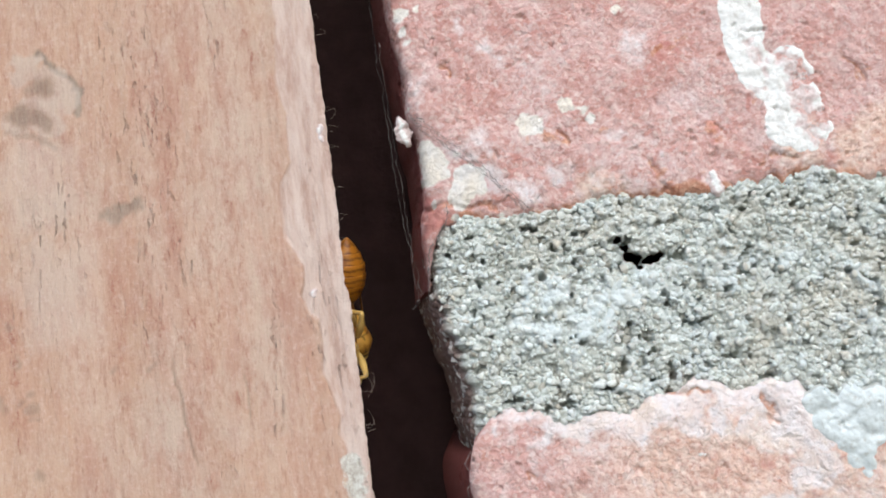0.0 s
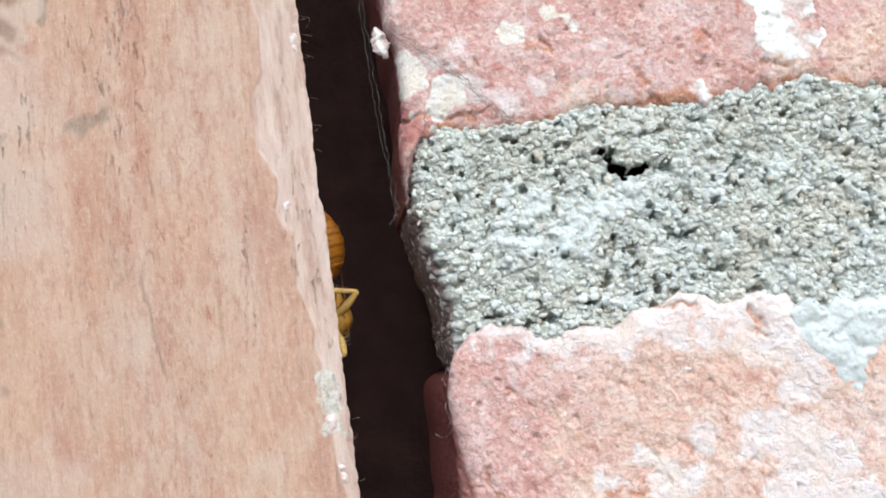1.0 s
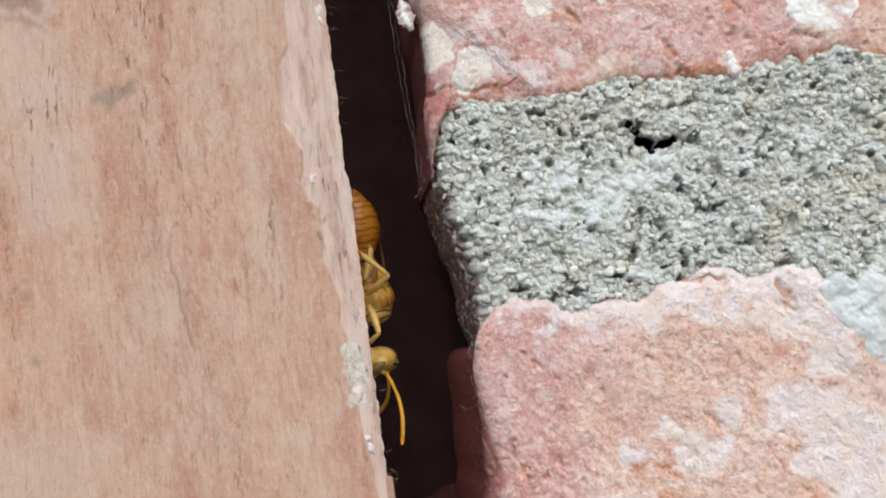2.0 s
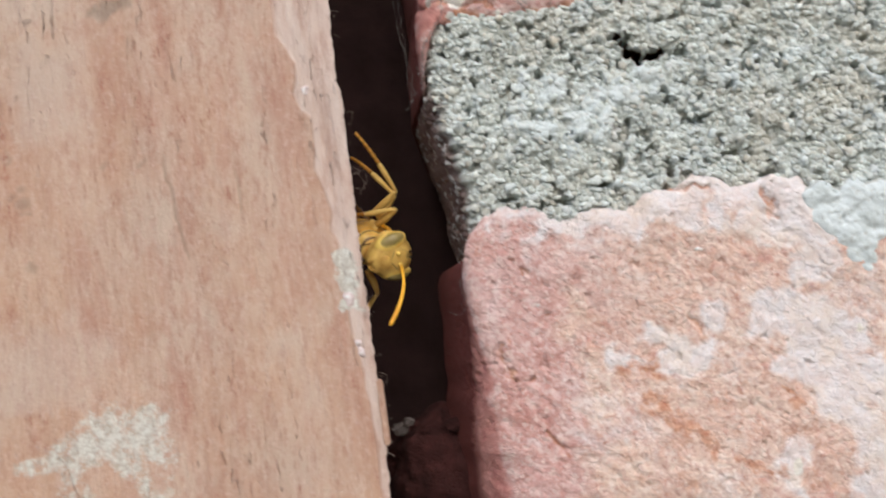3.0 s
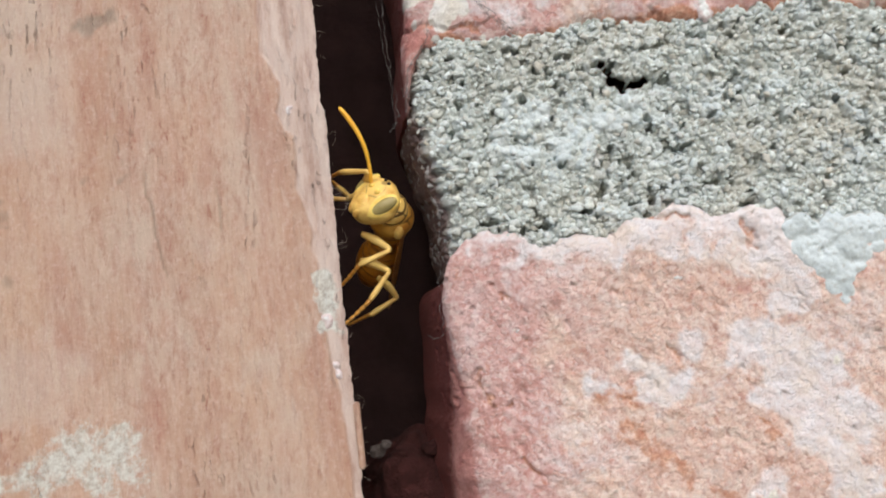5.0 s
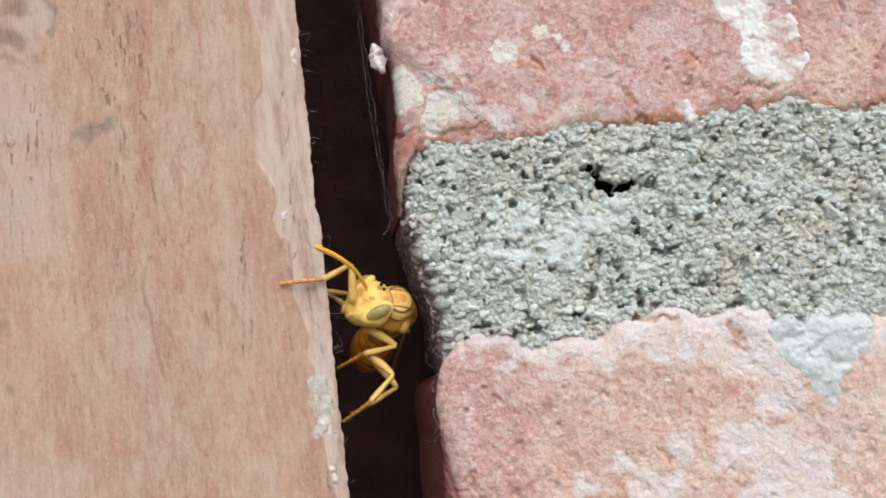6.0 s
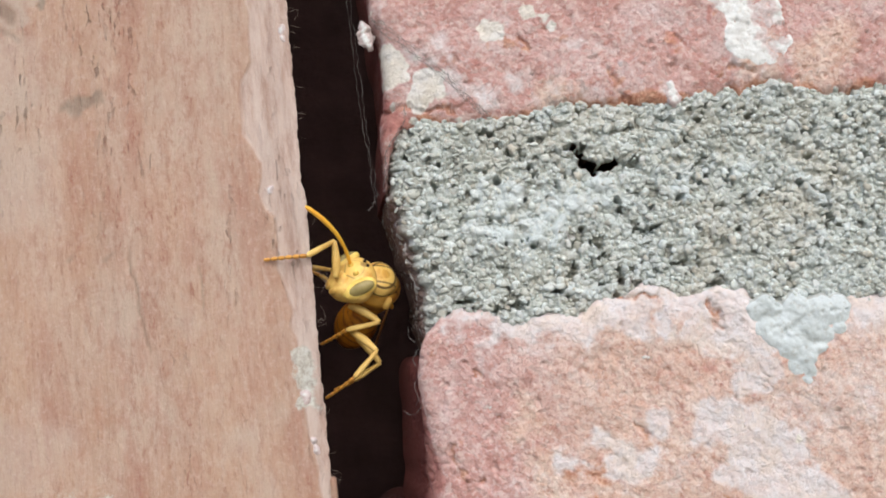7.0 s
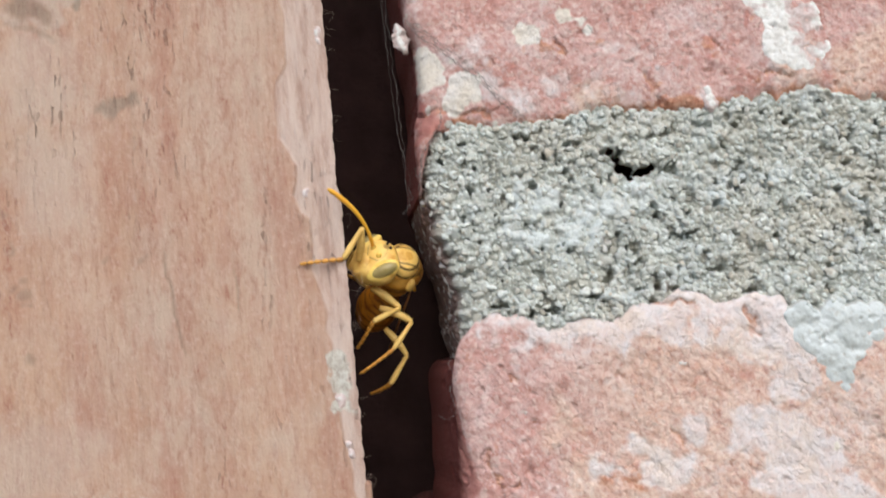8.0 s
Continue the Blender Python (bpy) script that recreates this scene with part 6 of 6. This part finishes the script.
step(6.2, 'RF', (-6.40, 1.00, 5.33), (-6.21, 0.68, 7.50), (-7.66, -0.57, 6.62), (-10.15, -0.67, 6.67))
step(6.2, 'RM', (-6.00, 6.00, 5.88), (-7.65, 7.27, 6.59), (-9.37, 8.35, 7.11), (-10.93, 10.22, 7.70))
step(6.2, 'RH', (-6.27, 6.50, 4.08), (-7.47, 7.73, 5.45), (-8.77, 9.00, 6.50), (-10.29, 10.83, 7.27))
step(6.2, 'LF', (-6.14, 3.20, 3.81), (-4.37, 3.46, 2.53), (-6.43, 3.14, 2.30), (-8.36, 4.60, 1.65))
step(6.2, 'LM', (-6.20, 3.80, 2.16), (-4.69, 2.96, 0.79), (-6.21, 2.68, -0.63), (-8.21, 3.77, -1.65))
step(6.2, 'LH', (-6.10, 5.00, 1.81), (-4.81, 5.12, 0.03), (-6.66, 5.65, -0.82), (-8.31, 7.46, -1.33))
stance(6.5, thorax=(-4.52, 4.15, 4.62), ahead=(0.30, -0.80, 0.38), up=(0.90, -0.25, 0.10), tail=(-0.55, 0.90, -0.45),
       face=(-5.56, 2.20, 5.18), gaze=(-0.28, -0.84, 0.42), crown=(0.87, 0.03, 0.45), tip_right=(-7.41, -1.66, 9.31), tip_left=(-3.71, 5.14, 3.40))
step(6.5, 'RF', (-6.46, 1.00, 5.30), (-6.27, 0.65, 7.46), (-7.74, -0.56, 6.58), (-10.24, -0.67, 6.62))
step(6.5, 'RM', (-5.98, 6.00, 5.90), (-7.62, 7.27, 6.63), (-9.33, 8.37, 7.16), (-10.87, 10.24, 7.78))
step(6.5, 'RH', (-6.24, 6.50, 4.10), (-7.43, 7.73, 5.49), (-8.72, 8.99, 6.56), (-10.22, 10.83, 7.35))
step(6.5, 'LF', (-6.17, 3.20, 3.79), (-4.39, 3.45, 2.52), (-6.46, 3.16, 2.27), (-8.38, 4.63, 1.64))
step(6.5, 'LM', (-6.22, 3.80, 2.14), (-4.72, 2.97, 0.76), (-6.24, 2.72, -0.66), (-8.25, 3.80, -1.70))
step(6.5, 'LH', (-6.10, 5.00, 1.80), (-4.81, 5.12, 0.02), (-6.65, 5.66, -0.84), (-8.29, 7.48, -1.34))
stance(7, thorax=(-4.60, 4.15, 4.58), ahead=(0.30, -0.80, 0.38), up=(0.90, -0.25, 0.10), tail=(-0.55, 0.90, -0.45),
       face=(-5.61, 2.20, 5.16), gaze=(-0.28, -0.84, 0.42), crown=(0.87, 0.03, 0.45), tip_right=(-7.46, -1.57, 9.37), tip_left=(-3.79, 5.13, 3.35))
step(7, 'RF', (-6.50, 1.00, 5.29), (-6.32, 0.68, 7.46), (-7.77, -0.57, 6.59), (-10.27, -0.67, 6.62))
step(7, 'RM', (-6.10, 6.00, 5.84), (-7.78, 7.24, 6.54), (-9.52, 8.30, 7.05), (-11.10, 10.15, 7.64))
step(7, 'RH', (-6.37, 6.50, 4.02), (-7.59, 7.71, 5.39), (-8.91, 8.95, 6.44), (-10.45, 10.77, 7.21))
step(7, 'LF', (-6.23, 3.20, 3.75), (-4.45, 3.47, 2.48), (-6.51, 3.14, 2.21), (-8.45, 4.56, 1.55))
step(7, 'LM', (-6.28, 3.80, 2.08), (-4.75, 3.02, 0.71), (-6.26, 2.72, -0.73), (-8.28, 3.72, -1.80))
step(7, 'LH', (-6.18, 5.00, 1.72), (-4.88, 5.13, -0.05), (-6.72, 5.61, -0.94), (-8.39, 7.40, -1.47))
stance(7.3, thorax=(-4.60, 4.15, 4.35), ahead=(0.30, -0.80, 0.38), up=(0.90, -0.25, 0.10), tail=(-0.55, 0.90, -0.45),
       face=(-5.69, 2.20, 4.96), gaze=(-0.28, -0.84, 0.42), crown=(0.87, 0.03, 0.45), tip_right=(-7.70, -1.33, 9.29), tip_left=(-3.77, 5.07, 3.11))
step(7.3, 'RF', (-6.62, 1.00, 5.11), (-6.45, 0.70, 7.28), (-7.96, -0.50, 6.44), (-10.45, -0.67, 6.46))
step(7.3, 'RM', (-6.07, 6.00, 5.58), (-7.72, 7.28, 6.26), (-9.44, 8.39, 6.76), (-10.98, 10.28, 7.31))
step(7.3, 'RH', (-6.32, 6.50, 3.75), (-7.51, 7.75, 5.10), (-8.81, 9.04, 6.14), (-10.31, 10.90, 6.88))
step(7.3, 'LF', (-6.28, 3.20, 3.53), (-4.49, 3.40, 2.27), (-6.55, 3.12, 2.00), (-8.47, 4.57, 1.30))
step(7.3, 'LM', (-6.31, 3.80, 1.85), (-4.79, 2.96, 0.49), (-6.31, 2.69, -0.93), (-8.32, 3.70, -2.03))
step(7.3, 'LH', (-6.17, 5.00, 1.48), (-4.87, 5.06, -0.29), (-6.69, 5.56, -1.20), (-8.32, 7.38, -1.76))
stance(7.5, thorax=(-4.31, 4.15, 4.87), ahead=(0.30, -0.80, 0.38), up=(0.90, -0.25, 0.10), tail=(-0.55, 0.90, -0.45),
       face=(-5.45, 2.20, 5.39), gaze=(-0.28, -0.84, 0.42), crown=(0.87, 0.03, 0.45), tip_right=(-7.52, -1.50, 9.51), tip_left=(-3.46, 5.12, 3.66))
step(7.5, 'RF', (-6.40, 1.00, 5.47), (-6.24, 0.61, 7.63), (-7.77, -0.51, 6.73), (-10.26, -0.67, 6.73))
step(7.5, 'RM', (-5.74, 6.00, 6.17), (-7.36, 7.30, 6.90), (-9.05, 8.42, 7.44), (-10.55, 10.32, 8.07))
step(7.5, 'RH', (-5.97, 6.50, 4.35), (-7.13, 7.73, 5.75), (-8.40, 9.00, 6.84), (-9.85, 10.87, 7.65))
step(7.5, 'LF', (-6.01, 3.20, 3.99), (-4.21, 3.41, 2.73), (-6.28, 3.19, 2.44), (-8.17, 4.69, 1.80))
step(7.5, 'LM', (-6.02, 3.80, 2.32), (-4.52, 2.98, 0.93), (-6.04, 2.81, -0.51), (-8.03, 3.84, -1.60))
step(7.5, 'LH', (-5.85, 5.00, 2.00), (-4.55, 5.11, 0.23), (-6.36, 5.65, -0.67), (-7.95, 7.52, -1.17))
stance(7.8, thorax=(-4.73, 4.15, 5.69), ahead=(0.30, -0.80, 0.38), up=(0.90, -0.25, 0.10), tail=(-0.55, 0.90, -0.45),
       face=(-5.83, 2.20, 6.18), gaze=(-0.28, -0.84, 0.42), crown=(0.87, 0.03, 0.45), tip_right=(-7.80, -1.67, 10.21), tip_left=(-3.90, 5.16, 4.49))
step(7.8, 'RF', (-6.75, 1.00, 6.25), (-6.33, -0.14, 8.08), (-7.74, -0.35, 6.54), (-10.22, -0.69, 6.52))
step(7.8, 'RM', (-6.19, 6.00, 7.00), (-7.82, 7.27, 7.74), (-9.14, 8.81, 7.18), (-10.66, 10.70, 7.79))
step(7.8, 'RH', (-6.42, 6.50, 5.19), (-7.26, 8.50, 5.55), (-8.55, 9.76, 6.63), (-10.03, 11.62, 7.42))
step(7.8, 'LF', (-6.40, 3.20, 4.79), (-4.73, 3.44, 3.38), (-6.50, 2.48, 2.79), (-8.05, 4.00, 1.55))
step(7.8, 'LM', (-6.08, 3.60, 2.70), (-3.99, 3.69, 3.39), (-4.73, 3.67, 1.42), (-6.00, 3.41, -0.71))
step(7.8, 'LH', (-6.11, 5.00, 2.41), (-4.90, 5.09, 0.57), (-6.36, 5.53, -0.87), (-7.95, 7.39, -1.38))
stance(8, thorax=(-5.08, 4.15, 5.98), ahead=(0.30, -0.80, 0.38), up=(0.90, -0.25, 0.10), tail=(-0.55, 0.90, -0.45),
       face=(-6.16, 2.20, 6.51), gaze=(-0.28, -0.84, 0.42), crown=(0.87, 0.03, 0.45), tip_right=(-8.14, -1.55, 10.66), tip_left=(-4.24, 5.13, 4.76))
step(8, 'RF', (-7.08, 1.00, 6.61), (-6.51, -0.29, 8.30), (-7.76, -0.27, 6.61), (-10.23, -0.69, 6.55))
step(8, 'RM', (-6.54, 6.00, 7.27), (-8.19, 7.27, 7.99), (-9.17, 8.82, 6.97), (-10.68, 10.73, 7.53))
step(8, 'RH', (-6.78, 6.50, 5.44), (-7.30, 8.64, 5.35), (-8.59, 9.92, 6.40), (-10.08, 11.79, 7.15))
step(8, 'LF', (-6.74, 3.20, 5.11), (-5.10, 3.41, 3.67), (-6.70, 2.26, 2.95), (-8.06, 3.73, 1.46))
step(8, 'LM', (-6.39, 3.60, 3.82), (-4.47, 3.79, 2.75), (-5.81, 3.64, 1.14), (-7.97, 3.57, -0.12))
step(8, 'LH', (-6.34, 5.00, 2.53), (-5.11, 5.05, 0.70), (-6.35, 5.11, -0.99), (-7.93, 6.96, -1.54))

motions()
